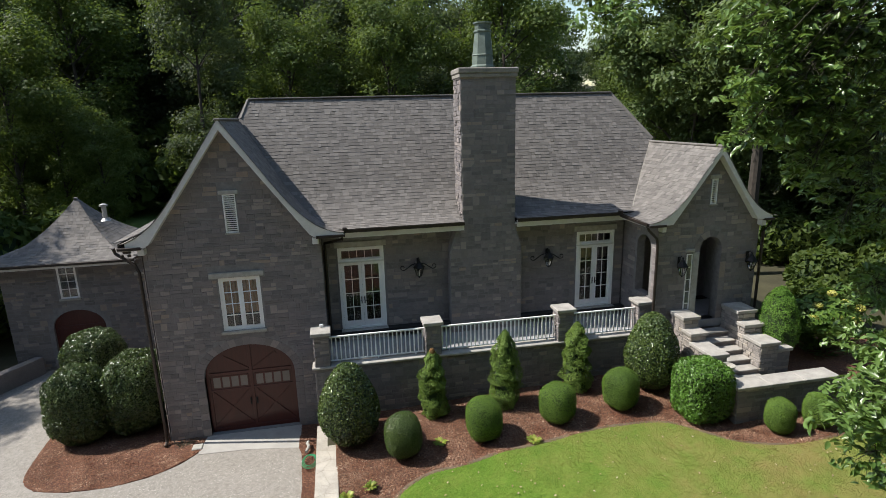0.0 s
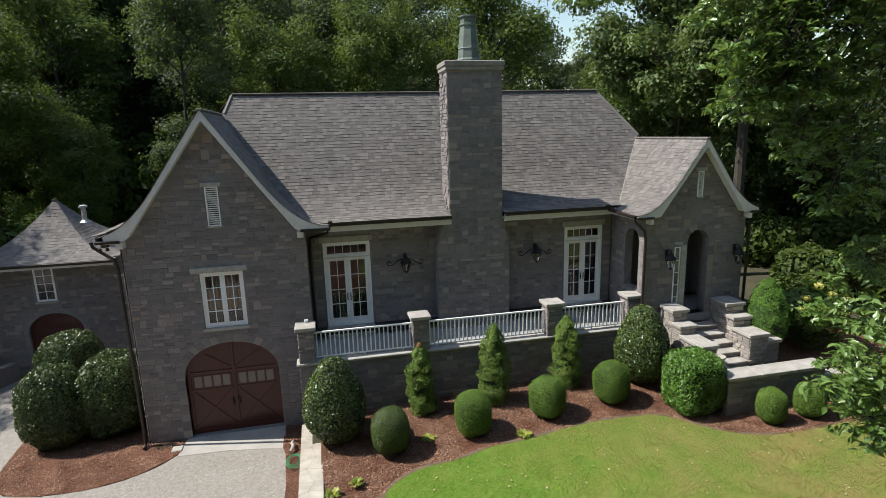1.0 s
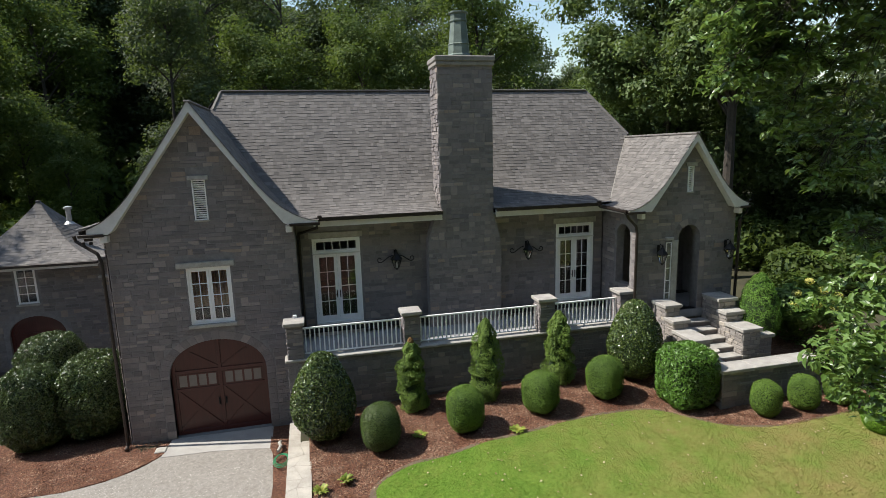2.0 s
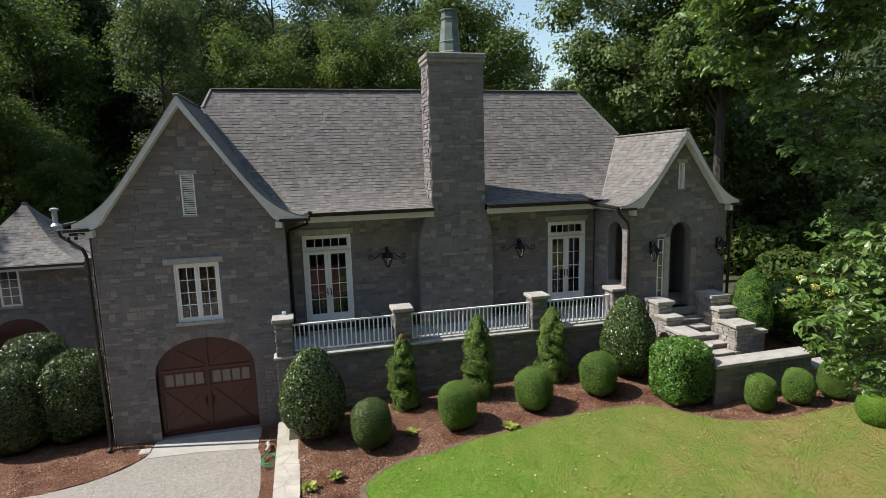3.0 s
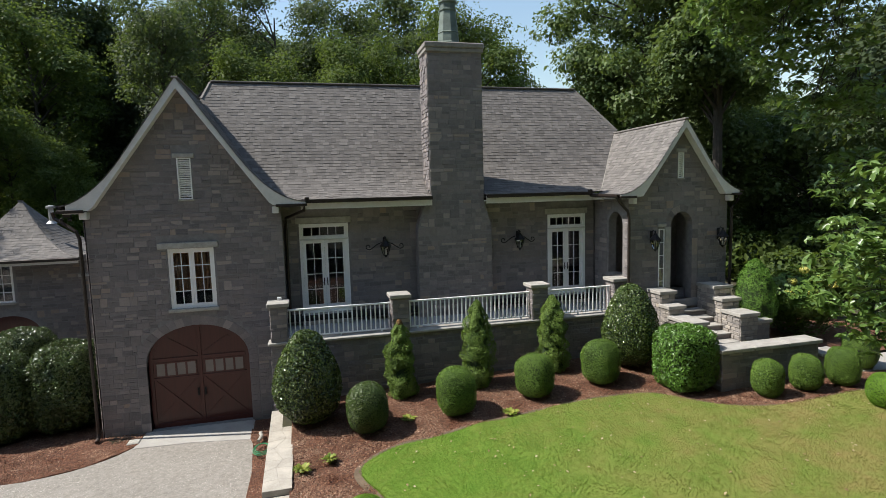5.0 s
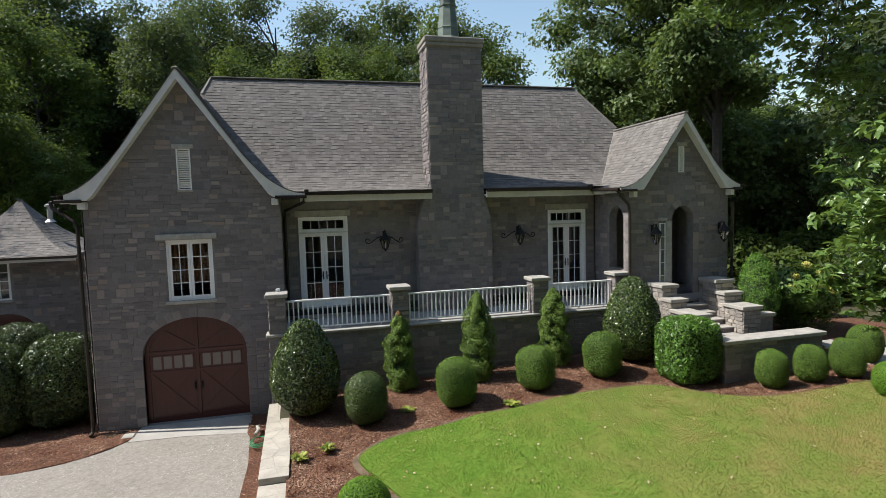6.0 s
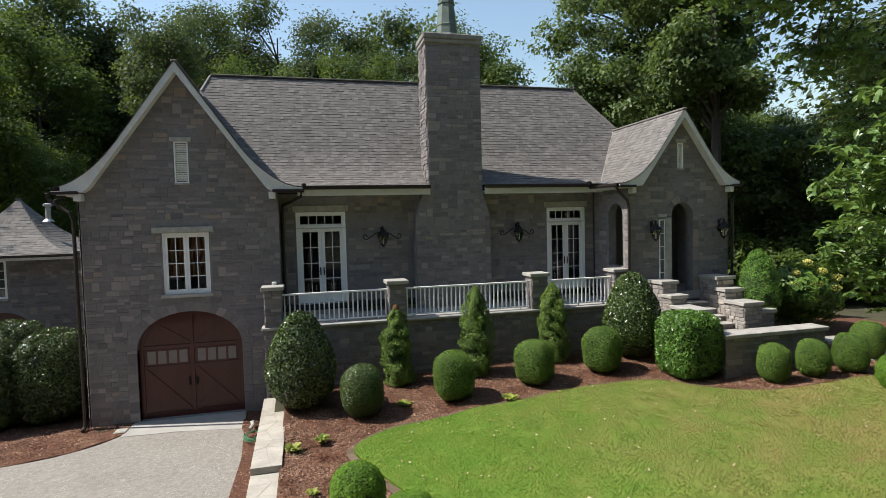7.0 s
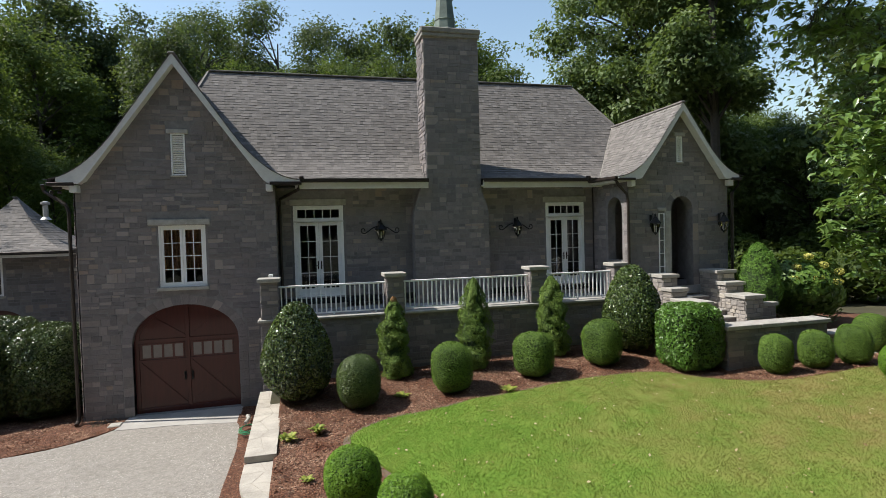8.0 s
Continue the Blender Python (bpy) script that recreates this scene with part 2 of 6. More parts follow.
GX, GH = -3.27, 3.42
wing_out = gable_outline(GX, 0, -0.4, 10.4, GH, 3.6, 2.68, 6.78)
win2 = rect(-3.88, -2.60, 3.68, 5.48)
house = thing("house", "grey stone country house with steep flared shingle roofs and white trim", "house", at=(4, 20, 0))
house.location = (0, 0, 0)
part("gable_wall", slab(wing_out, [arch(*GAR), win2, rect(-3.44, -3.06, 6.94, 8.14)], front(17.24), 0.35), "mortar", house, "coursed grey stone gable wall")
part("front_wall", slab(rect(-0.7, 10.5, 2.0, 6.75), [rect(-0.1, 1.47, 3.1, 6.03), rect(8.63, 10.12, 3.1, 6.03)], front(17.94), 0.3), "mortar", house)
part("gable_side_wall", boxes((-6.0, -5.65, 17.6, 24.6, -0.4, 6.75)), "mortar", house)
part("corner_wall", boxes((-0.95, -0.6, 17.6, 18.24, 2, 6.75)), "mortar", house)
PX = 12.47
porch_out = gable_outline(PX, 0, 1.2, 9.15, 2.45, 2.42, 1.93, 6.7)
door_arch = arch(12.14, 12.99, 3.05, 5.6, 0.46)
part("porch_wall", slab(porch_out, [door_arch, rect(12.38, 12.6, 7.2, 8.05)], front(15.72), 0.35), "mortar", house)
part("porch_side_wall", slab(rect(16.08, 17.93, 1.2, 6.7), [arch(16.1, 16.98, 3.95, 5.68, 0.42)], side(10.54), 0.3), "mortar", house)
part("porch_far_wall", boxes((14.1, 14.4, 16.08, 24.6, 1.2, 6.7)), "mortar", house)


# ---- roof ----
def roof_slope(parent, name, run, rise, eave, span, place, rng, singles=0, step=0.135, skip=None):
    """Shingle courses up a flared slope. span(d) gives the ends along the eave at distance d; place(u, d, h) the world place at height h over the surface."""
    ds, d = [0.0], 0.0
    while d < run:
        s = (hip_profile(d + 0.01, run, rise) - hip_profile(d, run, rise)) / 0.01
        d += step / math.hypot(1, s)
        ds.append(min(d, run))
    V, F, loose = [], [], []
    for i in range(len(ds) - 1):
        d0, d1 = ds[i], ds[i + 1]
        a0, b0 = span(d0)
        a1, b1 = span(d1)
        a, b = min(a0, a1), max(b0, b1)
        if b - a < 0.05:
            continue
        u = a - rng.uniform(0, 0.3)
        while u < b:
            w = rng.choice((0.09, 0.12, 0.16, 0.2, 0.26))
            l, r = max(u, a), min(u + w, b)
            u += w
            if skip and d0 < skip[2]:
                if l < skip[0] < r:
                    r = skip[0]
                elif l < skip[1] < r:
                    l = skip[1]
                elif skip[0] <= l and r <= skip[1]:
                    continue
            if r - l < 0.03:
                continue
            # clip to the slanting ends
            l0, r0, l1, r1 = max(l, a0), min(r, b0), max(l, a1), min(r, b1)
            if r0 <= l0 and r1 <= l1:
                continue
            if r0 < l0:
                l0 = r0 = min(max((l0 + r0) / 2, a0), b0)
            if r1 < l1:
                l1 = r1 = min(max((l1 + r1) / 2, a1), b1)
            h0, h1 = rng.choice((0.011, 0.014, 0.017, 0.020)), 0.003
            dd = d0 - rng.choice((0, 0, 0.006, 0.014)) - 0.01
            q = [place(l0 + 0.002, dd, h0), place(r0 - 0.002, dd, h0), place(r1 - 0.002, d1, h1 + 0.004), place(l1 + 0.002, d1, h1 + 0.004),
                 place(l0 + 0.002, dd, -0.005), place(r0 - 0.002, dd, -0.005)]
            if len(loose) < singles:
                loose.append(q)
            else:
                k = len(V)
                V += q
                F += [(k, k + 1, k + 2, k + 3), (k + 4, k + 5, k + 1, k), (k + 4, k, k + 3), (k + 1, k + 5, k + 2)]
    ob = raw("shingling", V, F, "shingle", parent)
    ob["kind"] = "stuff"
    for q in loose:
        ORDER.append((q, parent))
    # deck under the shingles
    n = 24
    bm = bmesh.new()
    bays = [(0.0, run, lambda d: span(d))]
    if skip:
        bays = [(0.0, skip[2], lambda d: (span(d)[0], skip[0])), (0.0, skip[2], lambda d: (skip[1], span(d)[1])), (skip[2], run, lambda d: span(d))]
    for lo, hi, ends in bays:
        rows = []
        for k in range(n + 1):
            d = lo + (hi - lo) * k / n
            a, b = ends(d)
            rows.append((bm.verts.new(place(a, d, -0.012)), bm.verts.new(place(b, d, -0.012))))
        for (p, q), (r, s) in zip(rows, rows[1:]):
            bm.faces.new((p, q, s, r))
    bmesh.ops.remove_doubles(bm, verts=bm.verts, dist=0.001)
    part("roof_deck", bm, "ridge", parent)


ORDER = []   # single shingles, linked last
RUN, RISE = RIDGE_Y - EAVE_Y, RIDGE_Z - EAVE_Z
WRISE, WEAVE = 3.62, 6.78
roof = part("roof", boxes((-2.9, 11.35, RIDGE_Y - 0.09, RIDGE_Y + 0.09, RIDGE_Z - 0.02, RIDGE_Z + 0.035), bev=0.015), "ridge", house, "grey-brown shingle hip roof with flared eaves")
rng = random.Random(3)


def up(run, rise, eave, d):
    return eave + hip_profile(d, run, rise)


def inv_profile(z, run, rise, eave):
    lo, hi = 0.0, run
    for _ in range(40):
        mid = (lo + hi) / 2
        if up(run, rise, eave, mid) < z:
            lo = mid
        else:
            hi = mid
    return lo


def wing_right_x(z):
    return GX + GH - inv_profile(min(z, WEAVE + WRISE), GH, WRISE, WEAVE)


def porch_left_x(z):
    return PX - 2.45 + inv_profile(min(z, 6.7 + 2.45), 2.45, 2.45, 6.7)


def front_span(d):
    z = up(RUN, RISE, EAVE_Z, d)
    a = wing_right_x(z) if z < WEAVE + WRISE else GX + (d - inv_profile(WEAVE + WRISE, RUN, RISE, EAVE_Z)) * 0.7
    hip = XR + 0.6 - d
    b = porch_left_x(z) if z < 9.15 else hip
    return a, b


roof_slope(roof, "front_slope", RUN, RISE, EAVE_Z, front_span, lambda u, d, h: (u, EAVE_Y + d - h * 0.7, up(RUN, RISE, EAVE_Z, d) + h * 0.7), rng, singles=300, skip=(4.21, 6.07, 1.3))
# hip ends
HR = XR + 0.6 - 11.35
roof_slope(roof, "hip_slope", HR, RISE, EAVE_Z, lambda d: (EAVE_Y + d * RUN / HR, 24.9 - d * RUN / HR), lambda u, d, h: (XR + 0.6 - d + h * 0.7, u, up(HR, RISE, EAVE_Z, d) + h * 0.7), rng, step=0.3)
HL = -2.9 + 6.69
roof_slope(roof, "hip_slope", HL, RISE, EAVE_Z, lambda d: (EAVE_Y + d * RUN / HL, 24.9 - d * RUN / HL), lambda u, d, h: (-6.69 + d - h * 0.7, u, up(HL, RISE, EAVE_Z, d) + h * 0.7), rng, step=0.3)
roof_slope(roof, "back_slope", RUN, RISE, EAVE_Z, lambda d: (-6.69 + d, XR + 0.6 - d), lambda u, d, h: (u, 24.9 - d + h * 0.7, up(RUN, RISE, EAVE_Z, d) + h * 0.7), rng, step=0.6)


def main_y(z):
    return EAVE_Y + inv_profile(z, RUN, RISE, EAVE_Z)


FRONT_G = 16.93
for s, nm in ((-1, "gable_slope"), (1, "gable_slope")):
    roof_slope(roof, nm, GH, WRISE, WEAVE, lambda d, s=s: (FRONT_G, FRONT_G) if d < (0.3 if s < 0 else -1) else (FRONT_G, max(FRONT_G + 0.3, main_y(min(up(GH, WRISE, WEAVE, d), RIDGE_Z)) + 0.25)),
               lambda u, d, h, s=s: (GX + s * (GH - d + h * 0.8), u, up(GH, WRISE, WEAVE, d) + h * 0.6), rng)
FRONT_P = 15.42
for s in (-1, 1):
    roof_slope(roof, "porch_slope", 2.45, 2.45, 6.7, lambda d, s=s: (FRONT_P, FRONT_P) if d < (0.2 if s > 0 else -1) else (FRONT_P, max(17.3, main_y(up(2.45, 2.45, 6.7, d)) + 0.15)),
               lambda u, d, h, s=s: (PX + s * (2.45 - d + h * 0.8), u, up(2.45, 2.45, 6.7, d) + h * 0.6), rng)


def rake(name, cx, half, rise, eave, y, deep, inner_top, foot, short_left=0.0, short_right=0.0):
    """Pale board that follows the flared gable edge; its lower edge runs straight down to the bracket."""
    bm = bmesh.new()
    n = 26
    rows = []
    for k in range(-n, n + 1):
        off = half * k / n
        if off < -half + short_left or off > half - short_right:
            continue
        z = up(half, rise, eave, half - abs(off)) - 0.015
        low = min(z - 0.04, max(foot, inner_top - 1.4 * abs(off)))
        rows.append([bm.verts.new(p) for p in ((cx + off, y, z), (cx + off, y, low), (cx + off, y + deep, low), (cx + off, y + deep, z))])
    for a, b in zip(rows, rows[1:]):
        for k in range(4):
            bm.faces.new((a[k], b[k], b[(k + 1) % 4], a[(k + 1) % 4]))
    bm.faces.new(rows[0])
    bm.faces.new(rows[-1][::-1])
    bmesh.ops.recalc_face_normals(bm, faces=bm.faces)
    return part(name, bm, "cream", roof, "pale grey painted rake board")


rake("rake_board", GX, GH, WRISE, WEAVE, FRONT_G + 0.01, 0.3, 10.08, 6.68, short_left=0.3)
rake("rake_board", PX, 2.45, 2.45, 6.7, FRONT_P + 0.01, 0.29, 8.87, 6.62, short_right=0.2)

# ---- terrace ----
terrace = thing("terrace", "raised stone terrace with white railing between stone posts", "terrace", kind="structure")
part("terrace_wall", boxes((-1.02, 10.6, 15.76, 16.1, 0.2, 2.68)), "mortar", terrace)
part("terrace_floor", boxes((-1.0, 10.55, 16.1, 17.95, 2.5, 2.75)), "flag", terrace)
def kerb_bend(y):
    """The low kerb wall swings towards the lawn at its near end."""
    return 0.3 * max(0.0, 10.7 - y) ** 1.5


lowwall = part("kerb_wall", boxes((-1.05, -0.5, 11.55, 15.76, -0.6, 0.47), (-1.05, -0.5, 10.7, 11.55, -0.6, 0.30),
                                  *[(-1.05 + kerb_bend(y), -0.5 + kerb_bend(y), y - 0.1, y, -0.6, 0.30) for y in np.arange(7.8, 10.71, 0.1)]), "mortar")
tagged(lowwall, "low stone retaining wall with pale coping", "wall", kind="structure")

# ---- pavilion ----
pav = thing("garage_pavilion", "low stone garage pavilion with a pyramid shingle roof", "building")
part("wall", slab(rect(-14.2, -6.0, -0.6, 4.8), [rect(-12.0, -11.26, 3.05, 4.56), arch(-12.55, -10.45, -0.6, 1.7, 0.8)], front(24.72), 0.3), "mortar", pav)
part("wall", boxes((-14.2, -13.9, 25.02, 30, -0.6, 4.8)), "mortar", pav)
PR = part("roof", boxes((-11.85, -11.7, 27.05, 27.2, 7.05, 7.12)), "ridge", pav)
pc = (-11.75, 27.15)
for ux, uy in ((0, -1), (1, 0), (-1, 0), (0, 1)):
    roof_slope(PR, "slope", 3.05, 2.35, 4.78, lambda d: (-3.05 + d, 3.05 - d),
               lambda u, d, h, ux=ux, uy=uy: (pc[0] + ux * (3.05 - d + h * 0.7) - uy * u, pc[1] + uy * (3.05 - d + h * 0.7) + ux * u, up(3.05, 2.35, 4.78, d) + h * 0.7), rng, step=0.17)


# ---- stonework ----
PIECES = []   # single stones and shingles, linked last


def in_poly(poly, x, y):
    c = False
    j = len(poly) - 1
    for i in range(len(poly)):
        (xi, yi), (xj, yj) = poly[i], poly[j]
        if (yi > y) != (yj > y) and x < (xj - xi) * (y - yi) / (yj - yi) + xi:
            c = not c
        j = i
    return c


def in_poly_all(poly, X, Y):
    c = np.zeros(len(X), bool)
    for (xi, yi), (xj, yj) in zip(poly, [poly[-1], *poly[:-1]]):
        if yi != yj:
            c ^= ((yi > Y) != (yj > Y)) & (X < (xj - xi) * (Y - yi) / (yj - yi) + xi)
    return c


def grow(poly, m):
    cx = sum(p[0] for p in poly) / len(poly)
    cy = sum(p[1] for p in poly) / len(poly)
    w = max(p[0] for p in poly) - min(p[0] for p in poly)
    h = max(p[1] for p in poly) - min(p[1] for p in poly)
    return [(cx + (x - cx) * (1 + 2 * m / w), cy + (y - cy) * (1 + 2 * m / h)) for x, y in poly]


def stonework(parent, outer, holes, place, rng, singles=0, heights=(0.12, 0.15, 0.19, 0.23, 0.27, 0.30), widths=(0.24, 0.34, 0.45, 0.56, 0.68), proud=0.010, mat="stone", near=None):
    """Coursed stones over a wall face. place(u, w, d) gives the place d in front of the face."""
    u0, u1 = min(p[0] for p in outer), max(p[0] for p in outer)
    w, top = min(p[1] for p in outer), max(p[1] for p in outer)
    stones = []
    while w < top:
        h = rng.choice(heights)
        lo, hi = w + 0.003, min(w + h, top) - 0.003
        if hi - lo < 0.04:
            break
        us = np.arange(u0, u1 + 1e-6, 0.02)
        ok = np.ones(len(us), bool)
        for z in (lo, (lo + hi) / 2, hi):
            Z = np.full(len(us), z)
            ok &= in_poly_all(outer, us + 1e-4, Z)
            for q in holes:
                ok &= ~in_poly_all(q, us + 1e-4, Z)
        i = 0
        while i < len(us):
            if not ok[i]:
                i += 1
                continue
            j = i
            while j < len(us) and ok[j]:
                j += 1
            a, b = us[i], us[min(j, len(us) - 1)]
            u = a
            while u < b - 0.05:
                wd = rng.choice(widths) * rng.uniform(0.85, 1.15)
                if b - u - wd < 0.12:
                    wd = b - u
                    if wd > 0.75:
                        wd /= 2
                l, r = u + 0.003, min(u + wd, b) - 0.003
                u += wd
                if r - l < 0.04:
                    continue
                cells = [(l, r, lo, hi)]
                if hi - lo > 0.16 and rng.random() < 0.8:
                    mid = lo + (hi - lo) * rng.uniform(0.36, 0.64)
                    cells = [(l, r, lo, mid - 0.003), (l, r, mid + 0.003, hi)]
                for ca, cb, cl, ch in cells:
                    if cb - ca > 0.34 and rng.random() < 0.6:
                        cut = ca + (cb - ca) * rng.uniform(0.3, 0.7)
                        stones += [(ca, cut - 0.003, cl, ch), (cut + 0.003, cb, cl, ch)]
                    else:
                        stones.append((ca, cb, cl, ch))
            i = j
        w += h
    if near:
        stones.sort(key=lambda s: (s[0] + s[1] - 2 * near[0]) ** 2 + (s[2] + s[3] - 2 * near[1]) ** 2)
    V, F = [], []
    for n, (l, r, lo, hi) in enumerate(stones):
        p = proud * rng.uniform(0.4, 1.5)
        t1, t2 = rng.uniform(-0.006, 0.006), rng.uniform(-0.006, 0.006)
        i = 0.011
        j = [rng.uniform(-0.009, 0.009) for _ in range(8)]
        q = [place(l + j[7], lo + j[5], -0.01), place(r + j[6], lo + j[4], -0.01), place(r + j[0], hi + j[2], -0.01), place(l + j[1], hi + j[3], -0.01),
             place(l + i + j[0], lo + i + j[1], p + t1 + t2), place(r - i + j[2], lo + i + j[3], p - t1 + t2), place(r - i + j[4], hi - i + j[5], p - t1 - t2), place(l + i + j[6], hi - i + j[7], p + t1 - t2)]
        f = [(4, 5, 6, 7), (0, 1, 5, 4), (1, 2, 6, 5), (2, 3, 7, 6), (3, 0, 4, 7)]
        if n < singles:
            PIECES.append(("stone", q, f, "stone_piece", parent))
        else:
            k = len(V)
            V += q
            F += [tuple(a + k for a in g) for g in f]
    if V:
        ob = raw("stonework", V, F, mat, parent)
        ob["kind"] = "stuff"


def on_front(y):
    return lambda u, w, d: (u, y - d, w)


def on_left(x):
    """A face towards -x; u runs along y."""
    return lambda u, w, d: (x - d, u, w)


def on_right(x):
    return lambda u, w, d: (x + d, u, w)


def voussoirs(parent, x0, x1, spring, rise, wide, y, n, depth=0.3, proud=0.014, jambs=None):
    """Wedge stones round an arched head."""
    c, h = (x0 + x1) / 2, (x1 - x0) / 2
    for k in range(n):
        a0, a1 = math.pi * (k + 0.02) / n, math.pi * (k + 0.98) / n
        w = wide * (1.15 if k == n // 2 else 1.0)
        pts = [(c + h * math.cos(a0), spring + rise * math.sin(a0)), (c + (h + w) * math.cos(a0), spring + (rise + w) * math.sin(a0)),
               (c + (h + w) * math.cos(a1), spring + (rise + w) * math.sin(a1)), (c + h * math.cos(a1), spring + rise * math.sin(a1))]
        bm = slab(pts, [], front(y - proud), depth)
        part("arch_stone", bm, "stone_piece", parent)
    if jambs is not None:
        for xa, xb in ((x0 - wide, x0), (x1, x1 + wide)):
            z = jambs
            rj = random.Random(int(abs(xa) * 100))
            while z < spring - 0.02:
                z1 = min(spring, z + rj.choice((0.2, 0.26, 0.32)))
                part("jamb_stone", boxes((xa + 0.004, xb, y - proud, y - proud + depth, z + 0.004, z1 - 0.004), bev=0.006), "stone_piece", parent)
                z = z1


by_name = {}
for o in house.children:
    by_name.setdefault(o.name, o)
rs = random.Random(11)
garage_hole = arch(GAR[0] - 0.27, GAR[1] + 0.27, -0.5, GAR[3], GAR[4] + 0.27)
gw = by_name["gable_wall"]
stonework(gw, wing_out, [garage_hole, rect(-3.92, -2.56, 3.58, 5.5), rect(-4.15, -2.44, 5.48, 5.68), rect(-3.47, -3.03, 6.9, 8.14), rect(-3.58, -2.92, 8.12, 8.3)], on_front(17.24), rs, singles=300, near=(-2.0, 3.5))
voussoirs(gw, GAR[0], GAR[1], GAR[3], GAR[4], 0.26, 17.24, 21, jambs=0.0)
fw = by_name["front_wall"]
stonework(fw, rect(-0.62, 10.5, 2.78, 6.6), [rect(-0.16, 1.53, 2.7, 6.2), rect(8.57, 10.18, 2.7, 6.2), rect(3.8, 6.25, 1, 9)], on_front(17.94), rs, singles=300, near=(3.0, 4.2))
for a, b in ((-0.2, 1.57), (8.53, 10.22)):
    part("lintel_stone", boxes((a, b, 17.90, 18.1, 6.04, 6.24), bev=0.01), "lintel", fw, "plain cut stone lintel")
pw = by_name["porch_wall"]
stonework(pw, porch_out, [grow(door_arch, 0.0), arch(11.9, 13.21, 3.0, 5.6, 0.68), rect(11.64, 12.14, 3.2, 5.72), rect(12.34, 12.64, 7.15, 8.2)], on_front(15.72), rs, singles=260, near=(12, 4.5))
voussoirs(pw, 12.14, 12.99, 5.6, 0.46, 0.22, 15.72, 11, jambs=3.05)
ps = by_name["porch_side_wall"]
stonework(ps, rect(15.74, 17.93, 2.8, 6.6), [arch(15.98, 17.1, 3.9, 5.68, 0.54)], on_left(10.54), rs)
gs = by_name["gable_side_wall"]
stonework(gs, rect(17.26, 24.6, -0.4, 6.6), [], on_left(-6.0), rs)
stonework(by_name["corner_wall"], rect(17.26, 17.94, 2.8, 6.6), [], on_right(-0.6), rs)

# ---- chimney ----
sh = [(6.32, 5.72), (6.26, 5.98), (6.16, 6.25), (6.09, 6.5), (6.07, 6.75)]
chim_out = [(3.74, 1.9), (6.32, 1.9), *sh, (6.07, 11.55), (4.21, 11.55), *[(2 * 5.03 - x, z) for x, z in sh[::-1]]]
chim_out = [(x if x > 5 else max(x, 3.74), z) for x, z in chim_out]
chim_out = [(4.21 if (abs(x - 3.99) < 0.02 and z > 6.6) else x, z) for x, z in chim_out]
chimney = part("chimney", slab(chim_out, [], front(17.48), 1.02), "mortar", house, "tall grey stone chimney with curved shoulders")
stonework(chimney, chim_out, [], on_front(17.48), rs, singles=300, near=(5, 5), widths=(0.22, 0.3, 0.4, 0.5))
stonework(chimney, rect(17.5, 18.5, 6.9, 11.5), [], on_left(4.21), rs, widths=(0.2, 0.26, 0.33), proud=0.028)
stonework(chimney, rect(17.5, 18.5, 6.9, 11.5), [], on_right(6.07), rs, widths=(0.2, 0.26, 0.33))
part("cap_course", boxes((4.15, 6.13, 17.42, 18.56, 11.50, 11.63), bev=0.02), "cap_stone", chimney)
part("cap_slab", boxes((4.12, 6.16, 17.39, 18.59, 11.63, 11.81), bev=0.03), "cap_stone", chimney, "weathered stone chimney cap")
bm = lathe(bmesh.new(), [(0.42, 0.0), (0.42, 0.05), (0.37, 0.10), (0.355, 0.38), (0.375, 0.40), (0.35, 0.43), (0.275, 1.10), (0.31, 1.12), (0.31, 1.16), (0.27, 1.18), (0.27, 1.36), (0.33, 1.38), (0.33, 1.42), (0.05, 1.46)], (5.1, 18.0, 11.83), 8)
part("chimney_pot", bm, "copper", chimney, "verdigris copper chimney pot, eight-sided and tapering")

# ---- eaves, gutters, brackets ----
def gutter(pts, name="gutter"):
    bm = bmesh.new()
    prof = [(-0.065, 0.05), (-0.065, -0.02), (-0.03, -0.06), (0.05, -0.06), (0.05, 0.05), (0.035, 0.05), (0.035, -0.045), (-0.05, -0.045), (-0.05, 0.05)]
    rings = []
    for i, p in enumerate(pts):
        p = Vector(p)
        d = Vector(pts[min(i + 1, len(pts) - 1)]) - Vector(pts[max(i - 1, 0)])
        d.z = 0
        d.normalize()
        s = Vector((-d.y, d.x, 0))
        rings.append([bm.verts.new(p + s * a + Vector((0, 0, b))) for a, b in prof])
    for a, b in zip(rings, rings[1:]):
        for k in range(len(prof)):
            bm.faces.new((a[k], b[k], b[(k + 1) % len(prof)], a[(k + 1) % len(prof)]))
    bm.faces.new(rings[0])
    bm.faces.new(rings[-1])
    bmesh.ops.recalc_face_normals(bm, faces=bm.faces)
    return part(name, bm, "gutter", roof, "dark bronze half-round gutter")


gutter([(0.15, 17.16, 6.77), (4.19, 17.16, 6.77)])
gutter([(6.09, 17.16, 6.77), (9.96, 17.16, 6.77)])
for xa in (0.2, 9.9):
    part("gutter_end", boxes((xa - 0.07, xa + 0.07, 17.06, 17.2, 6.74, 6.9), bev=0.02), "gutter", roof)
gutter([(9.98, 17.2, 6.70), (9.98, 15.45, 6.66)])
gutter([(-6.46, 17.0, 6.78), (-6.46, 24.5, 6.78)])
for a, b in ((0.0, 4.2), (6.08, 10.5)):
    part("fascia", boxes((a, b, 17.24, 17.28, 6.52, 6.76), bev=0.006), "cream", roof, "pale painted fascia board")
    part("soffit", boxes((a, b, 17.28, 17.95, 6.60, 6.63)), "cream", roof)
part("fascia", boxes((10.04, 10.07, 15.5, 17.3, 6.555, 6.66), bev=0.006), "cream", roof)
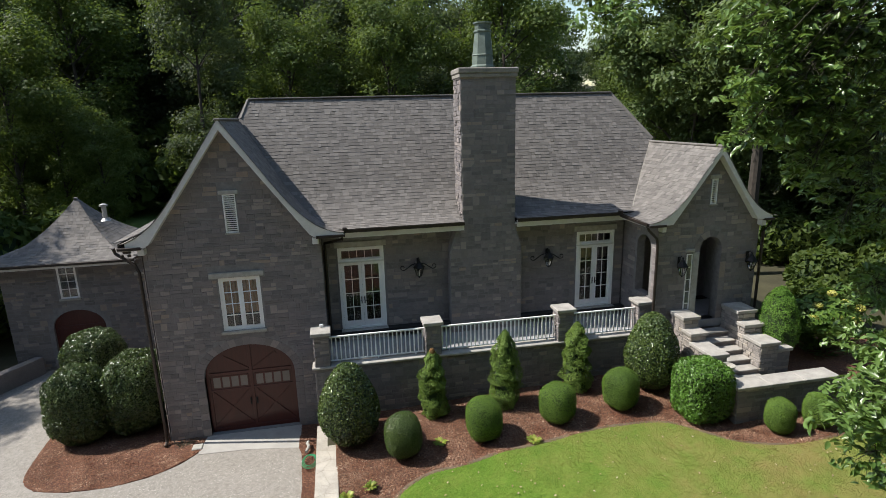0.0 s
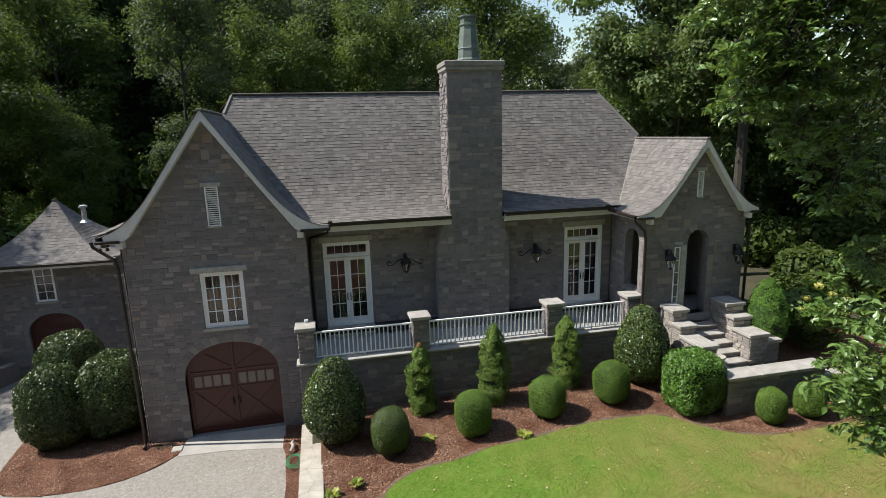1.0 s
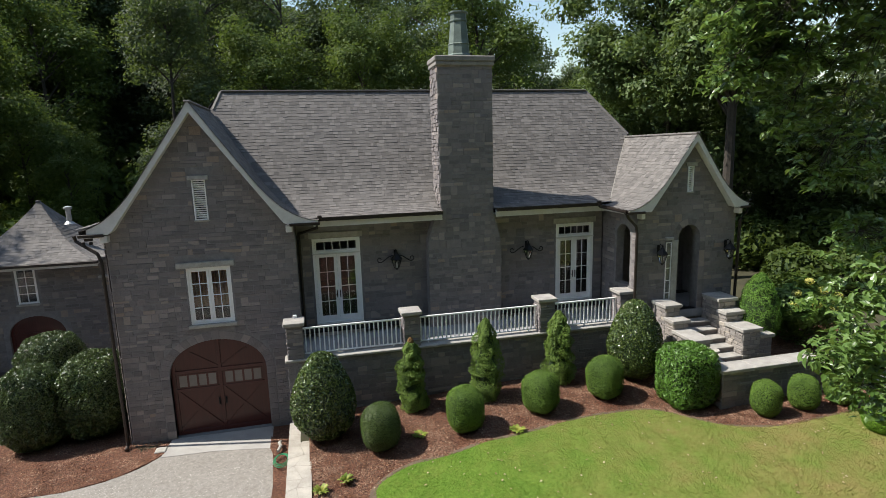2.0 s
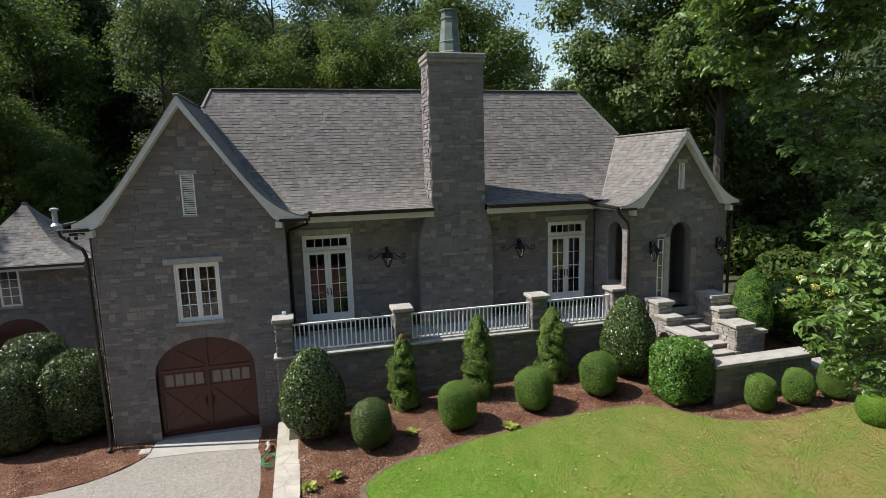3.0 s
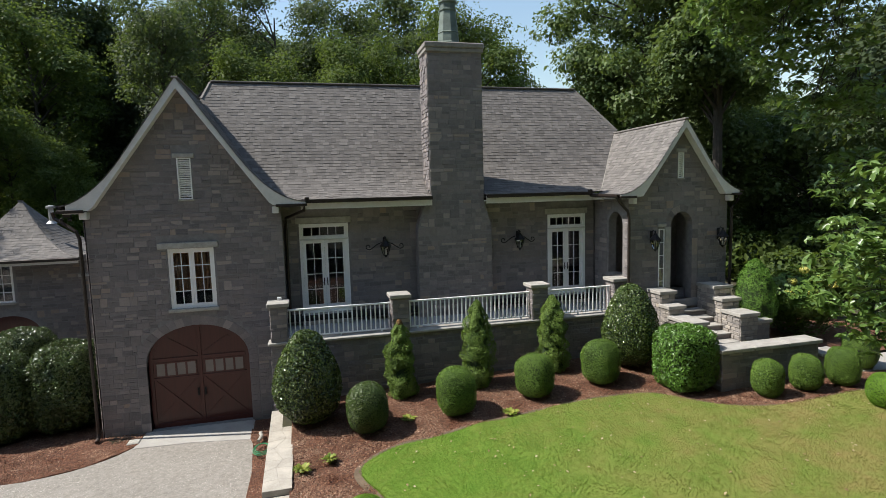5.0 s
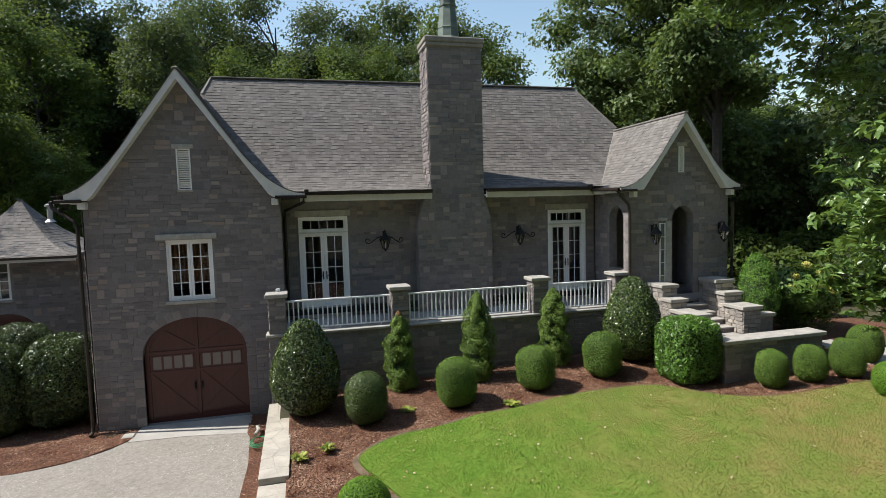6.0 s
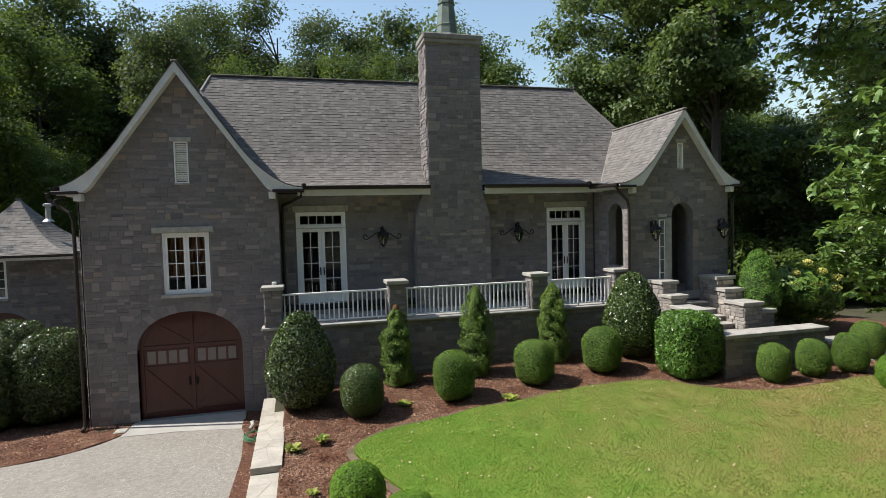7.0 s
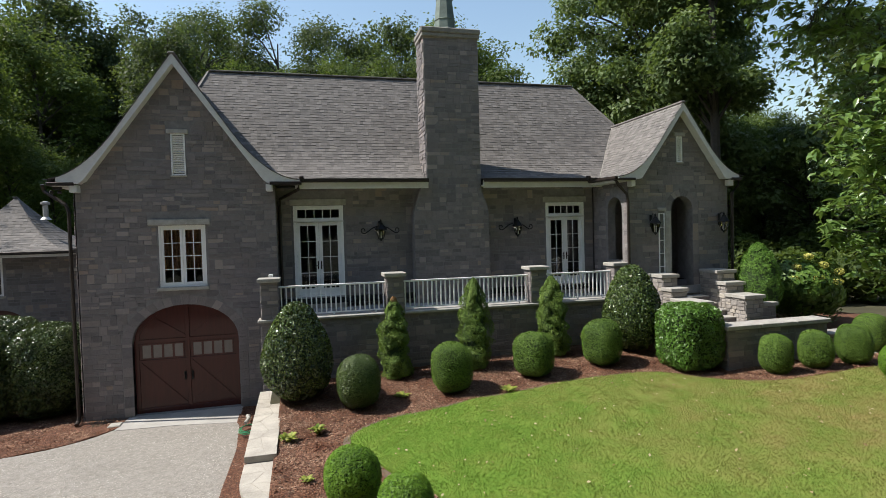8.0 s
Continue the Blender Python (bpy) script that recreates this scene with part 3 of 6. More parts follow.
part("soffit", boxes((10.07, 10.6, 15.5, 17.9, 6.56, 6.585)), "cream", roof)
for xa, xb in ((-6.52, -5.86), (-0.72, 0.2)):
    part("cornice_return", boxes((xa, xb, 16.9, 17.3, 6.625, 6.715), bev=0.01), "gutter", roof, "dark metal flashing on the cornice return")
for xa in (-6.0, -0.84):
    part("bracket", boxes((xa, xa + 0.2, 16.97, 17.24, 6.44, 6.65), bev=0.02), "cream", roof)
part("soffit", boxes((-6.4, -5.95, 17.0, 24.4, 6.60, 6.63)), "cream", roof)
for xa, xb, xc in ((10.02, 10.62, 10.5), (14.32, 14.72, 14.28)):
    part("cornice_return", boxes((xa, xb, 15.39, 15.74, 6.57, 6.65), bev=0.01), "gutter", roof)
    part("bracket", boxes((xc, xc + 0.16, 15.46, 15.72, 6.38, 6.59), bev=0.02), "cream", roof)


def downspout(pts, shoe=False):
    bm = tube(bmesh.new(), pts, 0.05, 8)
    return part("downspout", bm, "gutter", house, "dark bronze downspout")


downspout([(-6.72, 17.2, 6.68), (-6.7, 17.25, 6.5), (-6.15, 17.12, 6.12), (-6.07, 17.1, 5.9), (-6.06, 17.1, 0.15)])
part("downspout_shoe", tube(bmesh.new(), [(-6.06, 17.1, 0.16), (-6.06, 17.05, 0.05), (-6.06, 16.9, 0.0)], 0.055, 8), "gutter", house)
splash = tagged(part("splash_block", boxes((-5.2, -4.86, 16.55, 16.85, -0.1, -0.01), bev=0.03), "lintel"), "small pale concrete splash block beside the apron", "splash block")
downspout([(0.12, 17.14, 6.72), (0.1, 17.2, 6.5), (-0.48, 17.85, 6.25), (-0.5, 17.88, 6.0), (-0.5, 17.88, 2.85)])
downspout([(10.02, 15.6, 6.62), (10.1, 15.6, 6.45), (10.42, 15.62, 6.15), (10.47, 15.62, 5.9), (10.47, 15.62, 2.9)])
downspout([(14.8, 15.62, 6.58), (14.75, 15.62, 6.4), (14.5, 15.62, 6.15), (14.47, 15.62, 1.4)])
# ridge caps
part("ridge_cap", boxes((GX - 0.09, GX + 0.09, FRONT_G - 0.01, 20.45, WEAVE + WRISE - 0.05, WEAVE + WRISE + 0.02), bev=0.02), "ridge", roof)
part("ridge_cap", boxes((PX - 0.08, PX + 0.08, FRONT_P - 0.01, 19.75, 9.10, 9.175), bev=0.02), "ridge", roof)


def line_cap(pts, w=0.09, mat="ridge", name="hip_cap"):
    return part(name, tube(bmesh.new(), pts, w, 6), mat, roof)


line_cap([(11.35 + d, RIDGE_Y - d, up(RUN, RISE, EAVE_Z, RUN - d) - 0.05) for d in np.linspace(0, 1.25, 6)], 0.075)
line_cap([(porch_left_x(z) + 0.0, main_y(z), z + 0.0) for z in np.linspace(6.9, 9.1, 14)], 0.03, "cap_stone", "valley_flashing")
line_cap([(-2.9 - d * 0.55, RIDGE_Y - d, up(RUN, RISE, EAVE_Z, RUN - d) - 0.05) for d in np.linspace(0, 0.45, 3)], 0.075)
# shell behind; near-black room surfaces carry the unlit interior's shade in their colour
part("back_wall", boxes((-6.0, 14.4, 24.6, 24.9, -0.4, 6.8)), "mortar", house)
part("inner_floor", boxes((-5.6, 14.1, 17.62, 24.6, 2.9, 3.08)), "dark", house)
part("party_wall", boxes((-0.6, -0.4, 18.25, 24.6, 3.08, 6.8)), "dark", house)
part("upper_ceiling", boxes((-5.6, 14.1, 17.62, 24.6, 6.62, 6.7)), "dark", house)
part("porch_floor", boxes((10.6, 14.1, 15.66, 24.6, 2.78, 3.05)), "flag", house)
part("room_wall", boxes((10.6, 14.1, 17.95, 18.1, 3.05, 6.6)), "mortar", house)
part("front_door", boxes((12.0, 13.0, 17.88, 17.95, 3.05, 5.6), bev=0.01), "dark", house, "dark front door in the porch")


# ---- windows ----
def sash(parent, name, x0, x1, z0, z1, y, cols, rows, stile, bar=0.022, bottom=None):
    """A glazed leaf: stiles and rails, bars and single panes."""
    b = bottom if bottom else stile
    bm = slab(rect(x0, x1, z0, z1), [rect(x0 + stile, x1 - stile, z0 + b, z1 - stile)], front(y), 0.045)
    leaf = part(name, bm, "white", parent)
    gx0, gx1, gz0, gz1 = x0 + stile, x1 - stile, z0 + b, z1 - stile
    for i in range(1, cols):
        x = gx0 + (gx1 - gx0) * i / cols
        part("glazing_bar", boxes((x - bar / 2, x + bar / 2, y + 0.004, y + 0.04, gz0, gz1)), "white", leaf)
    for j in range(1, rows):
        z = gz0 + (gz1 - gz0) * j / rows
        part("glazing_bar", boxes((gx0, gx1, y + 0.006, y + 0.038, z - bar / 2, z + bar / 2)), "white", leaf)
    for i in range(cols):
        for j in range(rows):
            xa, xb = gx0 + (gx1 - gx0) * i / cols, gx0 + (gx1 - gx0) * (i + 1) / cols
            za, zb = gz0 + (gz1 - gz0) * j / rows, gz0 + (gz1 - gz0) * (j + 1) / rows
            p = part("pane", boxes((xa + 0.002, xb - 0.002, y + 0.018, y + 0.024, za + 0.002, zb - 0.002)), "glass", leaf)
            p.visible_shadow = False
    return leaf


def french_door(x0, x1, n):
    y = 17.99
    d = thing("french_door", "white french double door with glazed leaves and a five-pane transom", "door", "french doors")
    part("frame", slab(rect(x0, x1, 3.1, 6.03), [rect(x0 + 0.09, x1 - 0.09, 3.16, 5.5), rect(x0 + 0.09, x1 - 0.09, 5.6, 5.95)], front(y - 0.09), 0.14), "white", d)
    part("transom_bar", boxes((x0 - 0.005, x1 + 0.005, y - 0.12, y - 0.02, 5.50, 5.545), bev=0.008), "cream", d)
    sash(d, "transom", x0 + 0.092, x1 - 0.092, 5.602, 5.948, y - 0.02, 5, 1, 0.04)
    c = (x0 + x1) / 2
    for a, b in ((x0 + 0.092, c - 0.002), (c + 0.002, x1 - 0.092)):
        leaf = sash(d, "door_leaf", a, b, 3.165, 5.495, y - 0.03, 2, 4, 0.105, bottom=0.2)
        hx = b - 0.05 if a < c - 0.1 else a + 0.05
        bm = boxes((hx - 0.017, hx + 0.017, y - 0.042, y - 0.028, 3.98, 4.24), bev=0.004)
        tube(bm, [(hx, y - 0.04, 4.1), (hx, y - 0.085, 4.1), (hx + (0.07 if a > c else -0.07), y - 0.085, 4.1)], 0.009, 6)
        part("door_handle", bm, "iron", leaf, "black iron door handle")
    part("threshold", boxes((x0 - 0.03, x1 + 0.03, y - 0.32, y + 0.1, 2.76, 3.1), bev=0.012), "coping", d, "stone threshold step")
    return d


french_door(-0.1, 1.47, 0)
french_door(8.63, 10.12, 1)
window = thing("casement_window", "white double casement window with small panes in the stone gable", "window", kind="structure")
part("frame", slab(rect(-3.88, -2.60, 3.68, 5.48), [rect(-3.82, -2.66, 3.74, 5.42)], front(17.27), 0.12), "white", window)
c = -3.24
sash(window, "casement", -3.818, c - 0.004, 3.742, 5.418, 17.29, 2, 4, 0.07)
sash(window, "casement", c + 0.004, -2.662, 3.742, 5.418, 17.29, 2, 4, 0.07)
part("window_sill", boxes((-3.95, -2.53, 17.15, 17.4, 3.58, 3.678), bev=0.012), "lintel", window, "cut stone sill")
part("lintel_stone", boxes((-4.13, -2.46, 17.16, 17.5, 5.49, 5.66), bev=0.015), "lintel", window, "pale cut stone lintel")
curtain_mat = plain("brown_curtain", (0.32, 0.165, 0.085), 0.9, vary=0.25, scale=4, bumps=0.2)
for a, b in ((-4.0, -3.27), (-3.21, -2.5)):
    bm = bmesh.new()
    row = [(bm.verts.new((a + (b - a) * k / 24, 17.62 + 0.03 * math.sin(k * 1.7), 4.15)), bm.verts.new((a + (b - a) * k / 24, 17.62 + 0.03 * math.sin(k * 1.7), 5.5))) for k in range(25)]
    for (p, q), (r, s) in zip(row, row[1:]):
        bm.faces.new((p, r, s, q))
    cu = part("curtain", bm, curtain_mat)
    cu.modifiers.new("thickness", 'SOLIDIFY').thickness = 0.006
    tagged(cu, "short brown curtain behind the casement window", "curtain", "curtains")


def louvre(x0, x1, z0, z1, y, n, name_label):
    v = thing("louvre_vent", name_label, "vent", "gable vents")
    part("frame", slab(rect(x0, x1, z0, z1), [rect(x0 + 0.035, x1 - 0.035, z0 + 0.035, z1 - 0.035)], front(y - 0.03), 0.12), "white", v)
    # near-black panel: the dark gap behind the slats, put into colour
    part("backing", boxes((x0 + 0.03, x1 - 0.03, y + 0.07, y + 0.09, z0, z1)), "dark", v)
    for k in range(n):
        z = z0 + 0.05 + (z1 - z0 - 0.1) * (k + 0.5) / n
        bm = boxes((x0 + 0.036, x1 - 0.036, -0.035, 0.035, -0.006, 0.006))
        bmesh.ops.rotate(bm, cent=(0, 0, 0), matrix=Matrix.Rotation(radians(-35), 3, 'X'), verts=bm.verts)
        bmesh.ops.translate(bm, vec=(0, y + 0.015, z), verts=bm.verts)
        part("slat", bm, "white", v)
    part("lintel_stone", boxes((x0 - 0.1, x1 + 0.1, y - 0.06, y + 0.15, z1 + 0.002, z1 + 0.13), bev=0.012), "lintel", v, "cut stone lintel")
    part("sill", boxes((x0 - 0.03, x1 + 0.03, y - 0.06, y + 0.1, z0 - 0.05, z0 - 0.002), bev=0.01), "lintel", v)


louvre(-3.44, -3.06, 6.94, 8.14, 17.24, 17, "white slatted louvre vent high in the large stone gable")
louvre(12.38, 12.60, 7.2, 8.05, 15.72, 12, "white slatted louvre vent in the porch gable")
slit = thing("side_window", "tall narrow white window beside the porch arch", "window", kind="structure")
sash(slit, "casement", 11.66, 11.88, 3.25, 5.5, 15.69, 1, 5, 0.03)
# near-black panel stands for the unlit room behind the glass
part("backing", boxes((11.67, 11.87, 15.735, 15.745, 3.27, 5.48)), "dark", slit)
part("jamb_post", boxes((11.885, 12.12, 15.66, 15.8, 3.06, 5.56), bev=0.012), "lintel", slit, "smooth pale stone jamb beside the arch")
part("lintel_stone", boxes((11.6, 11.93, 15.65, 15.8, 5.57, 5.68), bev=0.012), "lintel", slit)

# ---- garage door ----
red, nt, b = nodes_of("red_brown_paint")
n1 = where_noise(nt, 3, 5, 0.6, (6, 1, 0.4))
n2 = where_noise(nt, 40, 3, 0.6, (4, 1, 0.3))
nt.links.new(ramp(nt, n1, [(0.3, (0.054, 0.0115, 0.008)), (0.7, (0.074, 0.016, 0.011))]), b.inputs["Base Color"])
b.inputs["Roughness"].default_value = 0.5
b.inputs["Specular IOR Level"].default_value = 0.25
b.inputs["Coat Weight"].default_value = 0.4
b.inputs["Coat Roughness"].default_value = 0.06
bump(nt, b, n2, 0.05, 0.002)


def garage_door(x0, x1, z0, spring, rise, y, name, label, panes=True):
    g = thing(name, label, "garage door", "garage doors")
    c = (x0 + x1) / 2
    out = arch(x0 + 0.005, x1 - 0.005, z0, spring, rise - 0.005)
    part("door_panel", slab(out, [], front(y + 0.03), 0.05), red, g)
    part("door_frame", slab(out, [grow(arch(x0 + 0.12, x1 - 0.12, z0 + 0.01, spring, rise - 0.11), 0)], front(y - 0.005), 0.034), red, g)
    part("rail", boxes((x0 + 0.12, x1 - 0.12, y - 0.004, y + 0.028, spring - 0.06, spring + 0.06), bev=0.005), red, g)
    if not panes:
        return g
    part("mid_stile", boxes((c - 0.05, c + 0.05, y - 0.006, y + 0.028, z0 + 0.02, spring + rise - 0.1), bev=0.005), red, g)
    part("rail", boxes((x0 + 0.12, x1 - 0.12, y - 0.003, y + 0.028, 1.48, 1.56), bev=0.005), red, g)
    part("rail", boxes((x0 + 0.12, x1 - 0.12, y - 0.003, y + 0.028, z0 + 0.0, z0 + 0.14), bev=0.005), red, g)
    for a, b2 in ((x0 + 0.13, c - 0.06), (c + 0.06, x1 - 0.13)):
        for p, q in (((a, 1.47), (b2, z0 + 0.15)), ((a, z0 + 0.15), (b2, 1.47))):
            d = Vector((q[0] - p[0], q[1] - p[1])).normalized() * 0.05
            nrm = Vector((-d.y, d.x))
            pts = [(p[0] + nrm.x, p[1] + nrm.y), (p[0] - nrm.x, p[1] - nrm.y), (q[0] - nrm.x, q[1] - nrm.y), (q[0] + nrm.x, q[1] + nrm.y)]
            part("cross_brace", slab(pts, [], front(y + (0.004 if p[1] > q[1] else 0.008)), 0.022), red, g)
        for k in range(4):
            w = (b2 - a - 0.1) / 4
            xa = a + 0.05 + k * w
            fr = part("pane_frame", slab(rect(xa, xa + w, 1.57, 2.03), [rect(xa + 0.03, xa + w - 0.03, 1.61, 1.99)], front(y + 0.002), 0.028), red, g)
            part("pane", boxes((xa + 0.03, xa + w - 0.03, y + 0.012, y + 0.02, 1.61, 1.99)), pane_grey, fr, "frosted grey pane")
    for s in (-1, 1):
        bm = tube(bmesh.new(), [(c + s * 0.1, y - 0.01, 0.93), (c + s * 0.1, y - 0.05, 0.95), (c + s * 0.1, y - 0.05, 1.1), (c + s * 0.1, y - 0.01, 1.12)], 0.012, 6)
        box(bm, c + s * 0.1 - 0.03, c + s * 0.1 + 0.03, y - 0.012, y - 0.004, 0.9, 1.15)
        part("pull_handle", bm, "iron", g)
    for s in (-1, 1):
        d = Vector((s * 0.75, 0.55)).normalized() * 0.045
        nrm = Vector((-d.y, d.x))
        p, q = (c + s * 0.08, spring + 0.1), (c + s * 0.85, spring + 0.62)
        part("fan_brace", slab([(p[0] + nrm.x, p[1] + nrm.y), (p[0] - nrm.x, p[1] - nrm.y), (q[0] - nrm.x, q[1] - nrm.y), (q[0] + nrm.x, q[1] + nrm.y)], [], front(y + 0.006), 0.024), red, g)
    return g


pane_grey = plain("frosted_pane", (0.17, 0.145, 0.13), 0.06, vary=0.1, bumps=0)
garage_door(GAR[0], GAR[1], 0.0, GAR[3], GAR[4], 17.42, "garage_door", "red-brown arched wooden garage door with eight small panes")
garage_door(-12.55, -10.45, -0.5, 1.7, 0.8, 24.85, "garage_door", "plain red-brown arched garage door of the pavilion", panes=False)

# ---- pavilion details ----
stonework(pav.children[0], rect(-14.2, -6.05, -0.5, 4.6), [rect(-12.1, -11.16, 2.95, 4.6), arch(-12.75, -10.25, -0.6, 1.7, 1.0)], on_front(24.72), rs, mat="stone_far", widths=(0.28, 0.36, 0.46, 0.58))
stonework(pav.children[1], rect(24.72, 30, -0.5, 4.6), [], on_left(-14.2), rs, mat="stone_far", widths=(0.28, 0.36, 0.46, 0.58))
part("fascia", boxes((-14.78, -8.72, 24.12, 24.16, 4.55, 4.76)), "cream", pav)
part("gutter", boxes((-14.85, -8.65, 24.02, 24.12, 4.66, 4.78), bev=0.02), "gutter", pav, "dark bronze gutter")
part("soffit", boxes((-14.78, -8.72, 24.16, 24.75, 4.62, 4.65)), "cream", pav)
part("link_roof", boxes((-8.8, -5.9, 24.5, 29, 4.72, 4.85)), "ridge", pav)
part("link_ledge", boxes((-8.9, -6.05, 24.5, 24.75, 3.95, 4.05), bev=0.01), "lintel", pav)
pwin = thing("pavilion_window", "small white multi-pane window in the pavilion wall", "window", kind="structure")
sash(pwin, "casement", -12.0, -11.26, 3.05, 4.56, 24.70, 2, 4, 0.07)
# near-black panel in place of the pavilion's unlit inside
part("backing", boxes((-12.05, -11.2, 25.1, 25.2, 2.9, 4.6)), "dark", pwin)
part("window_sill", boxes((-12.06, -11.2, 24.6, 24.8, 2.97, 3.045), bev=0.01), "lintel", pwin)
bm = lathe(bmesh.new(), [(0.1, 0.0), (0.1, 0.62), (0.17, 0.63), (0.17, 0.72), (0.06, 0.76)], (0, 0, 0), 14)
zinc = plain("zinc_pipe", (0.42, 0.42, 0.41), 0.45, 0.5, vary=0.2, bumps=0.05)
vent = part("vent_pipe", bm, zinc)
vent.location = (-10.42, 26.5, 6.1)
part("storm_collar", lathe(bmesh.new(), [(0.22, -0.02), (0.2, 0.0), (0.105, 0.1)], (0, 0, 0), 14), zinc, vent)
tagged(vent, "pale grey metal vent pipe on the pavilion roof", "vent pipe")

# ---- terrace: wall stones, ledge, posts, railing ----
tw = terrace.children[0]
stonework(tw, rect(-1.02, 10.6, 0.3, 2.64), [], on_front(15.76), rs, singles=300, near=(1.5, 1.6))
stonework(tw, rect(15.76, 17.2, -0.2, 2.64), [], on_left(-1.02), rs)
part("end_wall", boxes((-1.02, -0.7, 16.1, 17.24, -0.4, 2.66)), "mortar", terrace)
part("ledge", boxes((-1.10, 10.55, 15.69, 16.2, 2.68, 2.765), bev=0.02), "coping", terrace, "weathered bluestone ledge along the wall top")


def stone_post(x0, x1, y0, y1, z0, z1, nm="stone_post"):
    p = part(nm, boxes((x0, x1, y0, y1, z0, z1)), "mortar", None)
    tagged(p, "square stone terrace post with a flat slab cap", "post", "terrace posts")
    rp = random.Random(int(abs(x0 * 100)))
    stonework(p, rect(x0, x1, z0, z1), [], on_front(y0), rp, proud=0.015, widths=(0.2, 0.28, 0.5), heights=(0.13, 0.17, 0.2))
    stonework(p, rect(y0, y1, z0, z1), [], on_left(x0), rp, proud=0.015, widths=(0.2, 0.28, 0.5), heights=(0.13, 0.17, 0.2))
    stonework(p, rect(y0, y1, z0, z1), [], on_right(x1), rp, proud=0.015, widths=(0.2, 0.28, 0.5), heights=(0.13, 0.17, 0.2))
    part("cap", boxes((x0 - 0.08, x1 + 0.08, y0 - 0.08, y1 + 0.08, z1, z1 + 0.11), bev=0.014), "coping", p, "bluestone cap slab")
    return p


POSTS = [(-1.0, -0.54), (2.52, 3.02), (7.06, 7.58), (10.0, 10.5)]
for a, b in POSTS:
    stone_post(a, b, 15.74, 16.24, 2.765, 3.80)


def railing(x0, x1, y, n, z0, z1):
    r = thing("railing", "white painted metal railing between two stone posts", "railing", "terrace railings")
    part("top_rail", boxes((x0, x1, y - 0.03, y + 0.03, z1 - 0.055, z1), bev=0.01), "white", r)
    part("bottom_rail", boxes((x0, x1, y - 0.02, y + 0.02, z0 + 0.05, z0 + 0.09), bev=0.006), "white", r)
    first = None
    for k in range(n):
        x = x0 + (x1 - x0) * (k + 0.5) / n
        if first is None:
            first = part("baluster", boxes((-0.02, 0.02, -0.016, 0.016, z0 + 0.09, z1 - 0.055), bev=0.004), "white", r)
            first.location = (x, y, 0)
        else:
            o = new("baluster", first.data)
            o.parent = r
            o.location = (x, y, 0)
    for x in (x0 + 0.3, (x0 + x1) / 2, x1 - 0.3):
        part("foot", boxes((x - 0.02, x + 0.02, y - 0.02, y + 0.02, z0, z0 + 0.05)), "white", r)


railing(-0.53, 2.51, 15.98, 22, 2.768, 3.66)
railing(3.03, 7.05, 15.98, 29, 2.768, 3.66)
railing(7.59, 9.99, 15.98, 17, 2.768, 3.66)
bm = boxes((-0.80, -0.68, 16.18, 16.29, 3.91, 4.0), bev=0.012)
lan = part("cap_light", bm, "white")
tagged(lan, "small white box light on a post cap", "light")

# ---- steps, cheek walls, landing ----
steps = thing("entrance_steps", "pale stone entrance steps between stepped cheek walls", "steps", kind="structure")
for ya, z in ((15.27, 2.72), (14.89, 2.54), (14.51, 2.36), (14.13, 2.18), (13.75, 2.0)):
    part("step", boxes((11.78, 13.22, ya, ya + 0.38, 1.0, z - 0.05)), "stone", steps)
    part("tread", boxes((11.78, 13.22, ya - 0.035, ya + 0.38, z - 0.05, z), bev=0.01), "coping", steps)
part("landing", boxes((11.82, 13.24, 12.76, 13.75, 1.0, 1.83)), "coping", steps)


def cheek(x0, x1, rows, nm):
    w = thing("cheek_wall", "stepped stone cheek wall with slab copings beside the steps", "wall", "cheek walls")
    for ya, yb, z in rows:
        q = part("wall_block", boxes((x0, x1, ya, yb, 0.7, z - 0.11)), "mortar", w)
        # both faces get the brightened stone, in place of stronger sun
        stonework(q, rect(ya, yb, 1.0, z - 0.11), [], on_left(x0), rs, heights=(0.12, 0.15, 0.19), widths=(0.2, 0.28, 0.36), mat="stone_sunlit", proud=0.02)
        stonework(q, rect(x0, x1, 1.3, z - 0.11), [], on_front(ya), rs, heights=(0.12, 0.15, 0.19), widths=(0.2, 0.28, 0.36), mat="stone_sunlit", proud=0.02)
        part("coping_slab", boxes((x0 - 0.06, x1 + 0.06, ya - 0.05, yb + (0.0 if yb > 15.5 else 0.04), z - 0.11, z), bev=0.012), "coping", w, "sunlit bluestone coping slab")


cheek(11.22, 11.76, ((14.95, 15.7, 3.52), (14.5, 14.95, 3.12), (13.45, 14.5, 2.82)), "l")
cheek(13.24, 13.9, ((14.9, 15.7, 3.58), (14.52, 14.9, 3.22), (13.75, 14.52, 2.87)), "r")
ret = part("return_wall", boxes((13.9, 14.4, 13.78, 14.3, 0.9, 2.5)), "mortar", steps)
stonework(ret, rect(13.9, 14.4, 1.3, 2.5), [], on_front(13.78), rs)
part("coping_slab", boxes((13.9, 14.46, 13.72, 14.34, 2.5, 2.61), bev=0.012), "coping", steps)
lw = part("garden_wall", boxes((11.32, 14.7, 12.32, 12.75, 0.6, 2.18)), "mortar")
tagged(lw, "low stone garden wall before the landing, with a pale slab coping", "wall", kind="structure")
stonework(lw, rect(11.32, 14.7, 0.9, 2.17), [], on_front(12.32), rs)
stonework(lw, rect(12.32, 13.4, 0.9, 2.17), [], on_left(11.32), rs)
part("wall_block", boxes((11.32, 11.8, 12.75, 13.4, 0.6, 2.18)), "mortar", lw)
